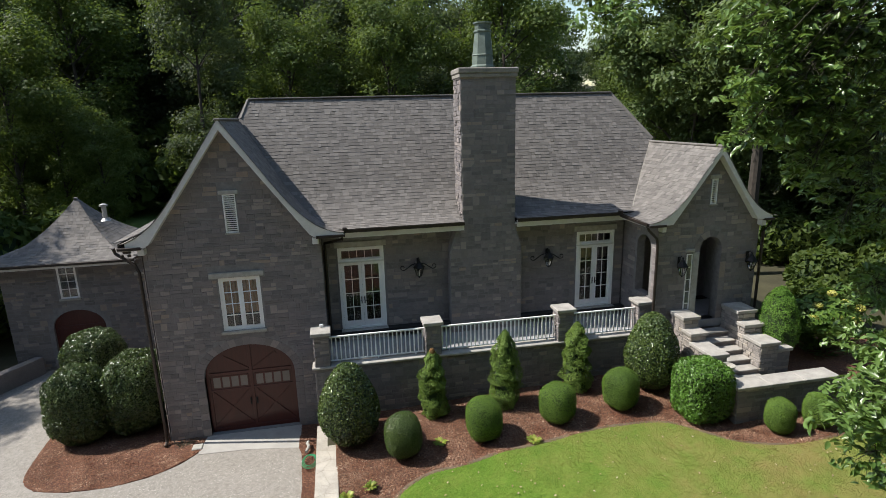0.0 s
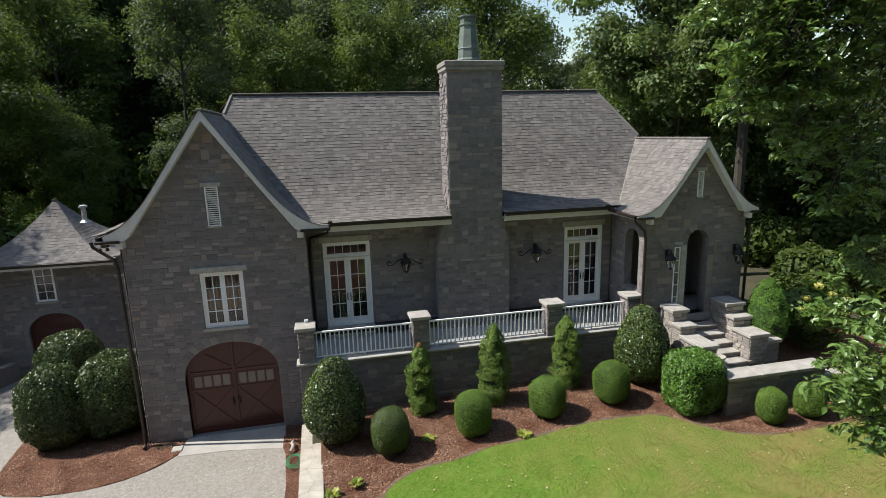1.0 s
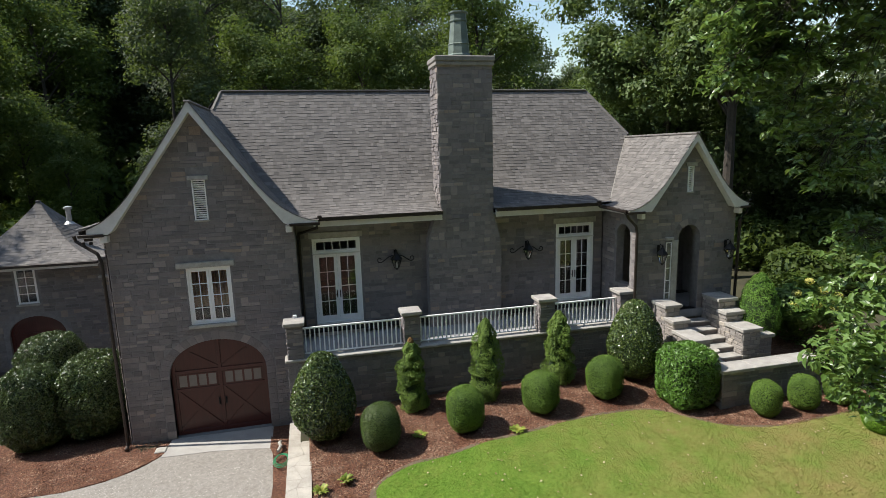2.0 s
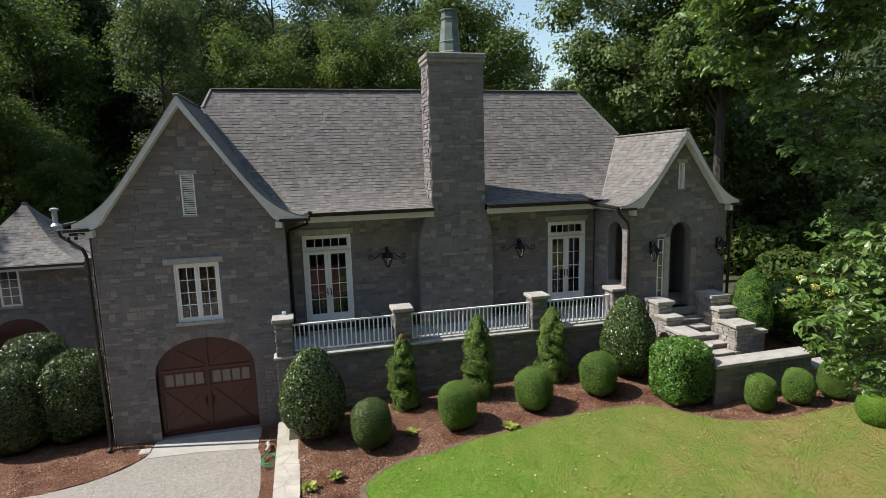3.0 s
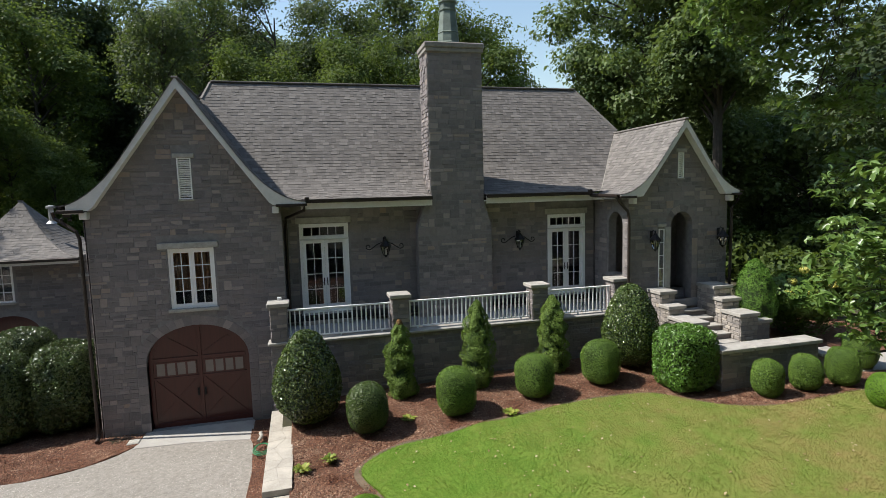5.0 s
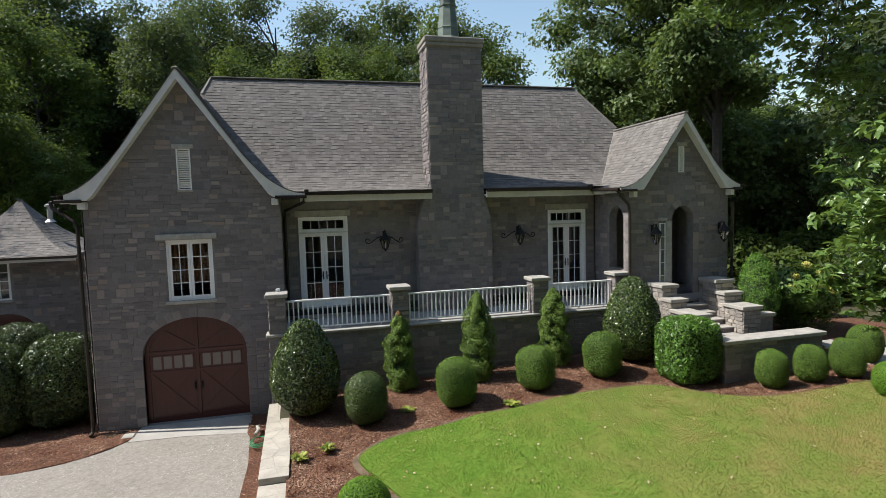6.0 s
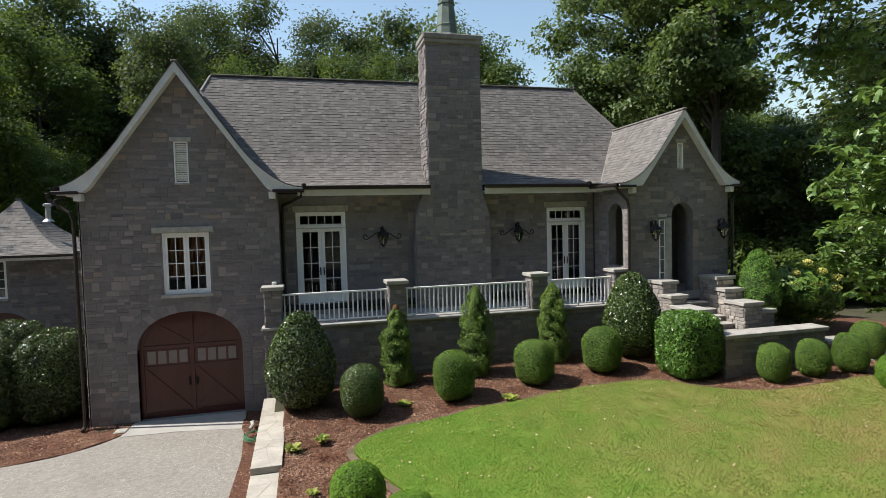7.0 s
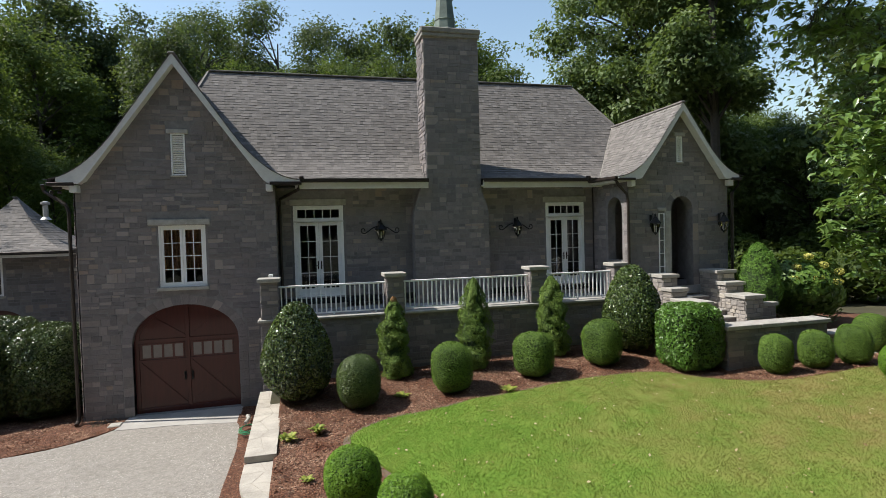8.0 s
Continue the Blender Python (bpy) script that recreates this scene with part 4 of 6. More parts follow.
for a, b in ((11.24, 12.35), (12.36, 13.55), (13.56, 14.78)):
    part("coping_slab", boxes((a, b, 12.24, 12.85, 2.18, 2.29), bev=0.014), "coping", lw)
part("coping_slab", boxes((11.24, 11.84, 12.86, 13.42, 2.18, 2.285), bev=0.014), "coping", lw)
lw2 = part("wall_block", boxes((14.7, 15.55, 12.36, 12.75, 0.6, 1.74)), "mortar", lw)
stonework(lw2, rect(14.7, 15.55, 0.9, 1.73), [], on_front(12.36), rs)
part("coping_slab", boxes((14.79, 15.65, 12.28, 12.85, 1.74, 1.84), bev=0.014), "coping", lw)
bm = lathe(bmesh.new(), [(0.10, 0.0), (0.12, 0.02), (0.11, 0.06), (0.17, 0.22), (0.2, 0.3), (0.2, 0.33), (0.17, 0.33), (0.14, 0.24), (0.02, 0.22)], (0, 0, 0), 18)
urn = part("planter_pot", bm, "lintel")
urn.location = (11.55, 13.1, 2.285)
tagged(urn, "small pale stone planter bowl on the wall coping", "planter")

# ---- kerb wall coping ----
rk = random.Random(5)
pale_joint = plain("pale_mortar_joint", (0.33, 0.302, 0.26), 0.95, vary=0.25, bumps=0.3)


def flag_piece(ring, za, slope, ya, deep=0.12):
    bm = bmesh.new()
    cx, cy = sum(p[0] for p in ring) / len(ring), sum(p[1] for p in ring) / len(ring)
    rows = []
    for k, dz in ((0.985, -deep), (1.0, -0.006), (0.97, 0.0)):
        rows.append([bm.verts.new((cx + (x - cx) * k, cy + (y - cy) * k, za + slope * (y - ya) + dz)) for x, y in ring])
    n = len(ring)
    for a, b in zip(rows, rows[1:]):
        for i in range(n):
            bm.faces.new((a[i], a[(i + 1) % n], b[(i + 1) % n], b[i]))
    bm.faces.new(rows[-1])
    bmesh.ops.recalc_face_normals(bm, faces=bm.faces)
    part("flagstone", bm, "coping_piece", lowwall)


for (ya, yb, za, zb) in ((11.55, 15.64, 0.60, 0.80), (7.8, 11.53, 0.42, 0.46)):
    slope = (zb - za) / (yb - ya)
    # rows of corner places across the wall; every gap between them is one slab
    cuts = [ya]
    while cuts[-1] < yb - 0.3:
        cuts.append(min(yb, cuts[-1] + rk.uniform(0.3, 0.5)))
    cuts[-1] = yb
    knots = []
    for i, y in enumerate(cuts):
        w = 0.0 if i in (0, len(cuts) - 1) else 1.0
        knots.append([(-1.1, y + w * rk.uniform(-0.06, 0.06)), (-0.78 + rk.uniform(-0.14, 0.14), y + w * rk.uniform(-0.09, 0.09)), (-0.46, y + w * rk.uniform(-0.06, 0.06))])
    bed_bm = bmesh.new()
    for a, b in zip(knots, knots[1:]):
        for c in (0, 1):
            ring = [a[c], a[c + 1], b[c + 1], b[c]]
            mx, my = sum(p[0] for p in ring) / 4, sum(p[1] for p in ring) / 4
            ring = [(mx + (x - mx) * 0.975, my + (y - my) * 0.975) for x, y in ring]
            # knock one corner off
            k = rk.randrange(4)
            p0, p1, p2 = ring[k - 1], ring[k], ring[(k + 1) % 4]
            f = rk.uniform(0.06, 0.2)
            ring[k:k + 1] = [(p1[0] + (p0[0] - p1[0]) * f, p1[1] + (p0[1] - p1[1]) * f), (p1[0] + (p2[0] - p1[0]) * f, p1[1] + (p2[1] - p1[1]) * f)]
            flag_piece([(x + kerb_bend(y), y) for x, y in ring], za, slope, ya)
        y0, y1 = a[1][1], b[1][1]
        q = [bed_bm.verts.new((x + kerb_bend(y), y, za + slope * (y - ya) + dz)) for dz in (-0.13, -0.004) for x, y in ((-1.085, a[0][1]), (-0.475, a[2][1]), (-0.475, b[2][1]), (-1.085, b[0][1]))]
        for f in ((3, 2, 1, 0), (4, 5, 6, 7), (0, 1, 5, 4), (1, 2, 6, 5), (2, 3, 7, 6), (3, 0, 4, 7)):
            bed_bm.faces.new([q[i] for i in f])
    part("mortar_bed", bed_bm, pale_joint, lowwall)


# ---- lanterns ----
lamp_glass = glass_mat("lantern_glass", (0.9, 0.9, 0.85))


def lantern(x, y, z, scrolls, label):
    """Six-sided tapering lantern, hung before a back plate."""
    l = thing("wall_lantern", label, "lantern", "wall lanterns")
    n = 6
    part("crown", lathe(bmesh.new(), [(0.19, 0.0), (0.205, 0.025), (0.12, 0.13), (0.06, 0.2), (0.065, 0.22), (0.025, 0.25), (0.035, 0.29), (0.005, 0.34)], (x, y, z), n), "iron", l)
    part("base", lathe(bmesh.new(), [(0.02, -0.36), (0.03, -0.34), (0.07, -0.30), (0.09, -0.28), (0.085, -0.27)], (x, y, z), n), "iron", l)
    for k in range(n):
        a = k * math.tau / n
        part("bar", tube(bmesh.new(), [(x + 0.085 * math.cos(a), y + 0.085 * math.sin(a), z - 0.28), (x + 0.17 * math.cos(a), y + 0.17 * math.sin(a), z + 0.005)], 0.011, 5), "iron", l)
    g = part("glass_shade", lathe(bmesh.new(), [(0.078, -0.27), (0.16, -0.005)], (x, y, z), n), lamp_glass, l, "clear glass lantern panes")
    g.visible_shadow = False
    part("candle", lathe(bmesh.new(), [(0.02, -0.27), (0.02, -0.14), (0.012, -0.13), (0.016, -0.09), (0.002, -0.05)], (x, y, z), 8), "cream", l)
    part("back_plate", boxes((x - 0.05, x + 0.05, y + 0.2, y + 0.24, z - 0.1, z + 0.3), bev=0.01), "iron", l)
    part("arm", tube(bmesh.new(), [(x, y + 0.2, z + 0.22), (x, y + 0.12, z + 0.34), (x, y, z + 0.28)], 0.012, 6), "iron", l)
    if scrolls:
        for s in (-1, 1):
            pts = [(x + s * 0.10, y + 0.18, z + 0.12), (x + s * 0.25, y + 0.18, z + 0.07), (x + s * 0.40, y + 0.18, z - 0.04), (x + s * 0.50, y + 0.18, z - 0.10)]
            for k in range(9):
                a = -1.9 + k * 0.72
                r = 0.10 - 0.008 * k
                pts.append((x + s * (0.55 + r * math.cos(a)), y + 0.18, z - 0.005 + r * math.sin(a)))
            part("scroll_arm", tube(bmesh.new(), pts, 0.018, 6), "iron", l, "curled black iron scroll")


lantern(2.66, 17.66, 5.2, True, "black iron wall lantern with curled scroll arms beside the chimney")
lantern(7.44, 17.66, 5.2, True, "black iron wall lantern with curled scroll arms beside the chimney")
lantern(11.34, 15.44, 5.15, False, "black iron carriage lantern on the stone porch wall")
lantern(14.0, 15.44, 5.15, False, "black iron carriage lantern on the stone porch wall")
fl = thing("flood_light", "twin flood light under the eave corner", "light")
for s in (0, 1):
    part("lamp_head", lathe(bmesh.new(), [(0.015, 0.08), (0.045, 0.065), (0.055, 0.0), (0.045, -0.01)], (-6.25 - 0.2 * s, 17.05, 6.42), 10), "gutter", fl)
part("mount", boxes((-6.4, -6.2, 17.0, 17.1, 6.52, 6.6)), "gutter", fl)


# ---- drive, beds, lawn ----
def smooth_loop(pts, n=6):
    """Closed smooth curve through a few control points."""
    out = []
    m = len(pts)
    for i in range(m):
        p0, p1, p2, p3 = (Vector(pts[(i + k - 1) % m]) for k in range(4))
        for k in range(n):
            t = k / n
            out.append(tuple(0.5 * ((2 * p1) + (p2 - p0) * t + (2 * p0 - 5 * p1 + 4 * p2 - p3) * t * t + (3 * p1 - p0 - 3 * p2 + p3) * t ** 3)))
    return out


def patch(name, poly, mat, lift, cell=0.35, wave=0.0, edge=0.0):
    """A flat bed that lies on the ground inside an outline."""
    bm = bmesh.new()
    vs = [bm.verts.new((x, y, 0)) for x, y in poly]
    edges = [bm.edges.new((vs[i], vs[(i + 1) % len(vs)])) for i in range(len(vs))]
    bmesh.ops.triangle_fill(bm, use_beauty=True, edges=edges)
    x0, x1 = min(p[0] for p in poly), max(p[0] for p in poly)
    y0, y1 = min(p[1] for p in poly), max(p[1] for p in poly)
    for axis, lo, hi in ((0, x0, x1), (1, y0, y1)):
        c = lo + cell
        while c < hi:
            co, no = [0, 0, 0], [0, 0, 0]
            co[axis], no[axis] = c, 1
            bmesh.ops.bisect_plane(bm, geom=bm.verts[:] + bm.edges[:] + bm.faces[:], plane_co=co, plane_no=no)
            c += cell if -25 < c < 25 else cell * 4
    for v in bm.verts:
        v.co.z = ground_z(v.co.x, v.co.y) + lift + (wave * (noise.noise((v.co.x * 1.3, v.co.y * 1.3, 2.0))) if wave else 0)
    if edge:
        ex = bmesh.ops.extrude_edge_only(bm, edges=[e for e in bm.edges if e.is_boundary])
        for v in ex["geom"]:
            if isinstance(v, bmesh.types.BMVert):
                v.co.z -= edge
    bmesh.ops.recalc_face_normals(bm, faces=bm.faces)
    return part(name, bm, mat)


gravel, nt, b = nodes_of("pea_gravel_drive")
n1, n2, n3 = where_noise(nt, 0.6, 6, 0.65), where_noise(nt, 38, 4, 0.75), where_noise(nt, 9, 5, 0.7)
c = ramp(nt, n2, [(0.28, (0.15, 0.135, 0.119)), (0.5, (0.28, 0.254, 0.226)), (0.72, (0.56, 0.515, 0.465))])
c = mix(nt, 0.35, c, ramp(nt, n1, [(0.3, (0.19, 0.174, 0.155)), (0.7, (0.315, 0.288, 0.258))]))
c = mix(nt, 0.35, c, ramp(nt, n3, [(0.36, (0.12, 0.118, 0.10)), (0.62, (0.38, 0.35, 0.315))]))
nt.links.new(c, b.inputs["Base Color"])
b.inputs["Roughness"].default_value = 0.95
bump(nt, b, n2, 0.8, 0.02)

mulch, nt, b = nodes_of("bark_mulch")
v = nt.nodes.new("ShaderNodeTexVoronoi")
g = nt.nodes.new("ShaderNodeNewGeometry")
v.inputs["Scale"].default_value = 26
nt.links.new(g.outputs["Position"], v.inputs["Vector"])
sep = nt.nodes.new("ShaderNodeSeparateColor")
nt.links.new(v.outputs["Color"], sep.inputs[0])
c = ramp(nt, sep.outputs[0], [(0.0, (0.05, 0.022, 0.013)), (0.45, (0.12, 0.045, 0.025)), (0.8, (0.19, 0.078, 0.042)), (1.0, (0.28, 0.14, 0.08))])
c = mix(nt, 0.4, c, ramp(nt, where_noise(nt, 1.2, 5), [(0.3, (0.08, 0.036, 0.022)), (0.7, (0.20, 0.09, 0.052))]))
nt.links.new(c, b.inputs["Base Color"])
b.inputs["Roughness"].default_value = 0.95
bump(nt, b, v.outputs["Distance"], 1.0, 0.04)

chip = leaf_mat("bark_chips", [(0.0, (0.035, 0.016, 0.010)), (0.4, (0.125, 0.045, 0.024)), (0.84, (0.24, 0.092, 0.048)), (0.95, (0.31, 0.155, 0.085)), (1.0, (0.60, 0.43, 0.31))], 0.9, 0.0, 0.2, 1.5)

def dry_share(nt):
    """How dry the grass is: patches that grow towards the sunny end of the lawn."""
    g, xyz = nt.nodes.new("ShaderNodeNewGeometry"), nt.nodes.new("ShaderNodeSeparateXYZ")
    nt.links.new(g.outputs["Position"], xyz.inputs[0])
    mr, mul = nt.nodes.new("ShaderNodeMapRange"), nt.nodes.new("ShaderNodeMath")
    mr.inputs[1].default_value, mr.inputs[2].default_value = 3.5, 11.0
    nt.links.new(xyz.outputs[0], mr.inputs[0])
    mul.operation = 'MULTIPLY'
    nt.links.new(mr.outputs[0], mul.inputs[0])
    nt.links.new(ramp(nt, where_noise(nt, 0.8, 5, 0.65), [(0.34, (0.25, 0.25, 0.25)), (0.68, (0.85, 0.85, 0.85))]), mul.inputs[1])
    return mul.outputs[0]


turf, nt, b = nodes_of("lawn_turf")
n2, n3 = where_noise(nt, 42, 5, 0.8), where_noise(nt, 1.6, 6, 0.7)
c = ramp(nt, n2, [(0.3, (0.082, 0.142, 0.019)), (0.52, (0.118, 0.20, 0.030)), (0.72, (0.215, 0.30, 0.06))])
c = mix(nt, 0.45, c, ramp(nt, n3, [(0.32, (0.070, 0.18, 0.020)), (0.5, (0.118, 0.21, 0.030)), (0.7, (0.225, 0.235, 0.062))]))
c = mix(nt, 0.35, c, ramp(nt, where_noise(nt, 13, 4, 0.8), [(0.38, (0.045, 0.095, 0.010)), (0.62, (0.175, 0.265, 0.040))]))
c = mix(nt, dry_share(nt), c, (0.24, 0.178, 0.074))
nt.links.new(c, b.inputs["Base Color"])
b.inputs["Roughness"].default_value = 0.9
b.inputs["Specular IOR Level"].default_value = 0.1
bump(nt, b, n2, 0.6, 0.02)

LAWN = smooth_loop([(1.08, 11.85), (2.0, 12.52), (3.1, 12.62), (4.2, 12.85), (5.4, 12.9), (6.8, 13.05), (8.0, 13.05), (9.3, 12.85), (10.1, 12.2), (10.8, 11.5),
                    (12.1, 11.0), (14.0, 10.95), (18.0, 10.9), (26.0, 9.0), (30.0, 0.0), (24.0, -10.0), (8.0, -12.0), (2.6, -4.0), (2.4, 4.0), (2.35, 8.4), (1.85, 9.6), (1.4, 10.7)])
DRIVE = [(-1.55, -30), (-1.55, 9), (-1.58, 12), (-1.52, 14), (-1.62, 15.6), (-1.72, 15.9), (-1.74, 17.4), (-4.75, 17.4), (-4.85, 16.7), (-5.0, 16.35), (-5.5, 15.85), (-6.2, 15.48), (-7.2, 15.28), (-8.4, 15.35), (-9.4, 15.65), (-9.95, 16.2),
         (-10.15, 17.2), (-10.3, 19.0), (-10.2, 21.0), (-9.6, 23.2), (-9.4, 24.72), (-13.0, 24.72), (-14.5, 22.5), (-16.5, 19), (-20, 12), (-26, 4), (-40, -30)]
BED = [(-0.52, -10), (-0.52, 15.78), (11.3, 15.78), (11.3, 12.9), (18.5, 12.9), (18.5, 9.5), (6, 8), (6, -10)]
ISLAND = [(-4.7, 17.3), (-4.82, 16.72), (-4.97, 16.37), (-5.47, 15.87), (-6.2, 15.5), (-7.2, 15.3), (-8.4, 15.37), (-9.38, 15.67), (-9.93, 16.2), (-10.13, 17.2), (-10.28, 19.0), (-10.18, 21.0), (-9.6, 23.2), (-9.4, 24.7), (-6.0, 24.7), (-6.0, 17.3)]
STRIP = [(-1.6, -10), (-1.6, 9), (-1.62, 12), (-1.56, 14), (-1.66, 15.6), (-1.76, 15.9), (-1.78, 17.2), (-1.02, 17.2), (-1.02, 7.7), (-0.5, 7.7), (-0.5, -10)]

drive = tagged(patch("driveway", DRIVE, gravel, 0.0, 1.0), "pale grey gravel driveway", "driveway", kind="structure")
bed = tagged(patch("mulch_bed", BED, mulch, 0.015, 0.4, 0.06), "red-brown bark mulch planting bed", "mulch bed", kind="structure")
isl = tagged(patch("mulch_bed", smooth_loop(ISLAND, 3), mulch, 0.02, 0.4, 0.03, edge=0.12), "red-brown bark mulch bed round the clipped shrubs by the drive", "mulch bed", kind="structure")
strip = tagged(patch("mulch_strip", STRIP, mulch, 0.02, 0.4, 0.04), "narrow bark mulch strip along the kerb wall", "mulch bed", kind="structure")
lawn = tagged(patch("lawn", LAWN, turf, 0.085, 0.4, 0.03, edge=0.1), "mown green lawn with dry yellow patches", "lawn", kind="structure")
apron_bm = slab([(-4.8, 17.4), (-4.95, 16.28), (-3.4, 16.22), (-1.74, 15.95), (-1.72, 17.4)], [], lambda u, w, d: (u, w, 0.0 - d), 0.2)
for v in apron_bm.verts:
    v.co.z += (v.co.y - 17.4) * 0.052 - 0.004
apron = tagged(part("apron", apron_bm, "concrete"), "smooth concrete apron before the garage door", "apron", kind="structure")
pathway = tagged(patch("garden_path", [(14.8, 12.9), (20, 13.2), (26, 11.5), (26, 10.4), (19, 11.8), (15.7, 12.2), (15.7, 12.9)], "concrete", 0.05, 0.8, 0.0, 0.1), "pale concrete garden path", "path", kind="structure")


def grow_out(poly, m):
    """The outline moved outwards by m."""
    out, n = [], len(poly)
    area = sum(poly[i][0] * poly[(i + 1) % n][1] - poly[(i + 1) % n][0] * poly[i][1] for i in range(n))
    for i in range(n):
        dx, dy = poly[(i + 1) % n][0] - poly[i - 1][0], poly[(i + 1) % n][1] - poly[i - 1][1]
        k = m / (math.hypot(dx, dy) or 1) * (1 if area > 0 else -1)
        out.append((poly[i][0] + dy * k, poly[i][1] - dx * k))
    return out


soil = plain("bare_soil", (0.13, 0.095, 0.062), 0.95, vary=0.35, scale=4, bumps=0.6, fine=30)
tagged(patch("lawn_edging", grow_out(LAWN, 0.17), soil, 0.030, 0.4, 0.0, edge=0.08), "trodden bare soil edge along the lawn", "soil", kind="structure")
tagged(patch("mulch_bed", [(14.5, 13.3), (19.6, 13.3), (20.6, 15.0), (20.0, 17.0), (14.5, 17.0)], mulch, 0.03, 0.6, 0.04), "shaded bark mulch bed under the hydrangea", "mulch bed", kind="structure")

# ---- leaves ----
def leaf_mesh(name, P, N, size, seed, mat, parent=None, aspect=0.55, tilt=0.5, fold=0.18, droop=0.0, label="", kind="", tri=False, along=None, oval=False):
    """Many small folded leaves at the places P, facing about N, in one mesh. tri: one triangle each; oval: rounder leaves with a drawn-out tip; along: their directions."""
    rg = np.random.default_rng(seed)
    n = len(P)
    N = N + rg.normal(0, tilt, (n, 3))
    N /= np.linalg.norm(N, axis=1, keepdims=True) + 1e-9
    T = rg.normal(0, 1, (n, 3)) if along is None else along
    T[:, 2] -= droop
    T -= N * (T * N).sum(1, keepdims=True)
    T /= np.linalg.norm(T, axis=1, keepdims=True) + 1e-9
    B = np.cross(N, T)
    L = (size * rg.uniform(0.65, 1.3, n))[:, None]
    W = L * aspect * 0.5
    if tri:
        V = np.stack([P - T * L * 0.5 + B * W, P - T * L * 0.5 - B * W, P + T * L * 0.5], 1).reshape(-1, 3)
        k = np.arange(n) * 3
        F = np.stack([k, k + 1, k + 2], 1)
    elif oval:
        def at(t, w, h):
            return P + T * L * t + B * W * w + N * L * h
        V = np.stack([at(-0.5, 0, 0), at(-0.25, 0.75, fold), at(0.08, 1, fold), at(0.34, 0.5, fold * 0.3), at(0.55, 0, -0.12), at(0.34, -0.5, fold * 0.3), at(0.08, -1, fold), at(-0.25, -0.75, fold), at(0.05, 0, 0.0)], 1).reshape(-1, 3)
        k = np.arange(n) * 9
        F = np.concatenate([np.stack([k + a, k + (a + 1) % 8, k + 8], 1) for a in range(8)])
    else:
        V = np.stack([P - T * L * 0.5, P - T * L * 0.05 + B * W + N * L * fold, P + T * L * 0.5, P - T * L * 0.05 - B * W + N * L * fold], 1).reshape(-1, 3)
        k = np.arange(n) * 4
        F = np.concatenate([np.stack([k, k + 1, k + 2], 1), np.stack([k, k + 2, k + 3], 1)])
    me = bpy.data.meshes.new(name)
    me.vertices.add(len(V))
    me.vertices.foreach_set("co", V.ravel())
    me.loops.add(F.size)
    me.loops.foreach_set("vertex_index", F.ravel())
    me.polygons.add(len(F))
    me.polygons.foreach_set("loop_start", np.arange(len(F)) * 3)
    me.update(calc_edges=True)
    me.materials.append(mat)
    ob = new(name, me)
    ob.parent = parent
    if label:
        ob["label"] = label
    if kind:
        ob["kind"] = kind
    return ob


def fuzz(P, seed, scale, amp):
    return np.array([noise.noise(Vector(p) * scale + Vector((seed, 0, 0))) for p in P]) * amp


def blob_points(n, a, b, c, e, seed, taper=0.0, lumps=0.06, lump_scale=2.5):
    """Places and outward directions on a rounded block of half sizes a, b, c (e: 1 round, small: boxy), narrowing upwards by taper."""
    rg = np.random.default_rng(seed)
    d = rg.normal(0, 1, (n, 3))
    d /= np.linalg.norm(d, axis=1, keepdims=True)
    p = 2 / e
    s = (np.abs(d) ** p).sum(1) ** (-1 / p)
    q = d * s[:, None]
    N = np.sign(q) * np.abs(q) ** (p - 1) / np.array([a, b, c])
    N /= np.linalg.norm(N, axis=1, keepdims=True)
    P = q * np.array([a, b, c])
    k = 1 - taper * (q[:, 2:] * 0.5 + 0.5)
    P[:, :2] *= k
    P *= (1 + fuzz(P, seed, lump_scale, lumps))[:, None]
    return P, N


# Solid body whose dark colour gives the shade inside the foliage.
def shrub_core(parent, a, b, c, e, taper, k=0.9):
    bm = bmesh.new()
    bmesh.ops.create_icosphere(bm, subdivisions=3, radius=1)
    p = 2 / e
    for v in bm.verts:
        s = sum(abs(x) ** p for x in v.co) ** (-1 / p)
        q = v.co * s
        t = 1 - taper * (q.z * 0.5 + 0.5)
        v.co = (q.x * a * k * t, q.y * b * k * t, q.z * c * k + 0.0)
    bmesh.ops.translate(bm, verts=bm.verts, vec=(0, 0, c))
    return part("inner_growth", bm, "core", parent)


def clipped(name, a, b, c, e, n, leaf, mat, seed, taper=0.0, aspect=0.55, lumps=0.05, tilt=0.5, depth=0.1, k=0.9, lump_scale=2.5):
    """A clipped shrub: a dark solid core as painted inner shade, a skin of leaves, stems to the ground."""
    s = new(name)
    P, N = blob_points(n, a, b, c, e, seed, taper, lumps, lump_scale)
    rg = np.random.default_rng(seed + 1)
    P -= N * (rg.random((n, 1)) ** 2 * depth)
    P[:, 2] += c
    keep = P[:, 2] > 0.03
    leaf_mesh("foliage", P[keep], N[keep], leaf, seed, mat, s, aspect, tilt, tri=leaf < 0.06)
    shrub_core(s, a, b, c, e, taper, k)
    bm = bmesh.new()
    for x, y in ((0.05, 0.02), (-0.06, 0.05), (0.0, -0.07)):
        tube(bm, [(x, y, -0.08), (x * 1.5, y * 1.5, c * 0.5)], [0.03, 0.02], 6)
    part("stem", bm, "bark", s)
    return s


BOX = leaf_mat("boxwood_leaf", [(0.0, (0.062, 0.128, 0.020)), (0.5, (0.105, 0.190, 0.028)), (1.0, (0.175, 0.280, 0.046))], 0.55, 0.15, 0.3, 1.5)
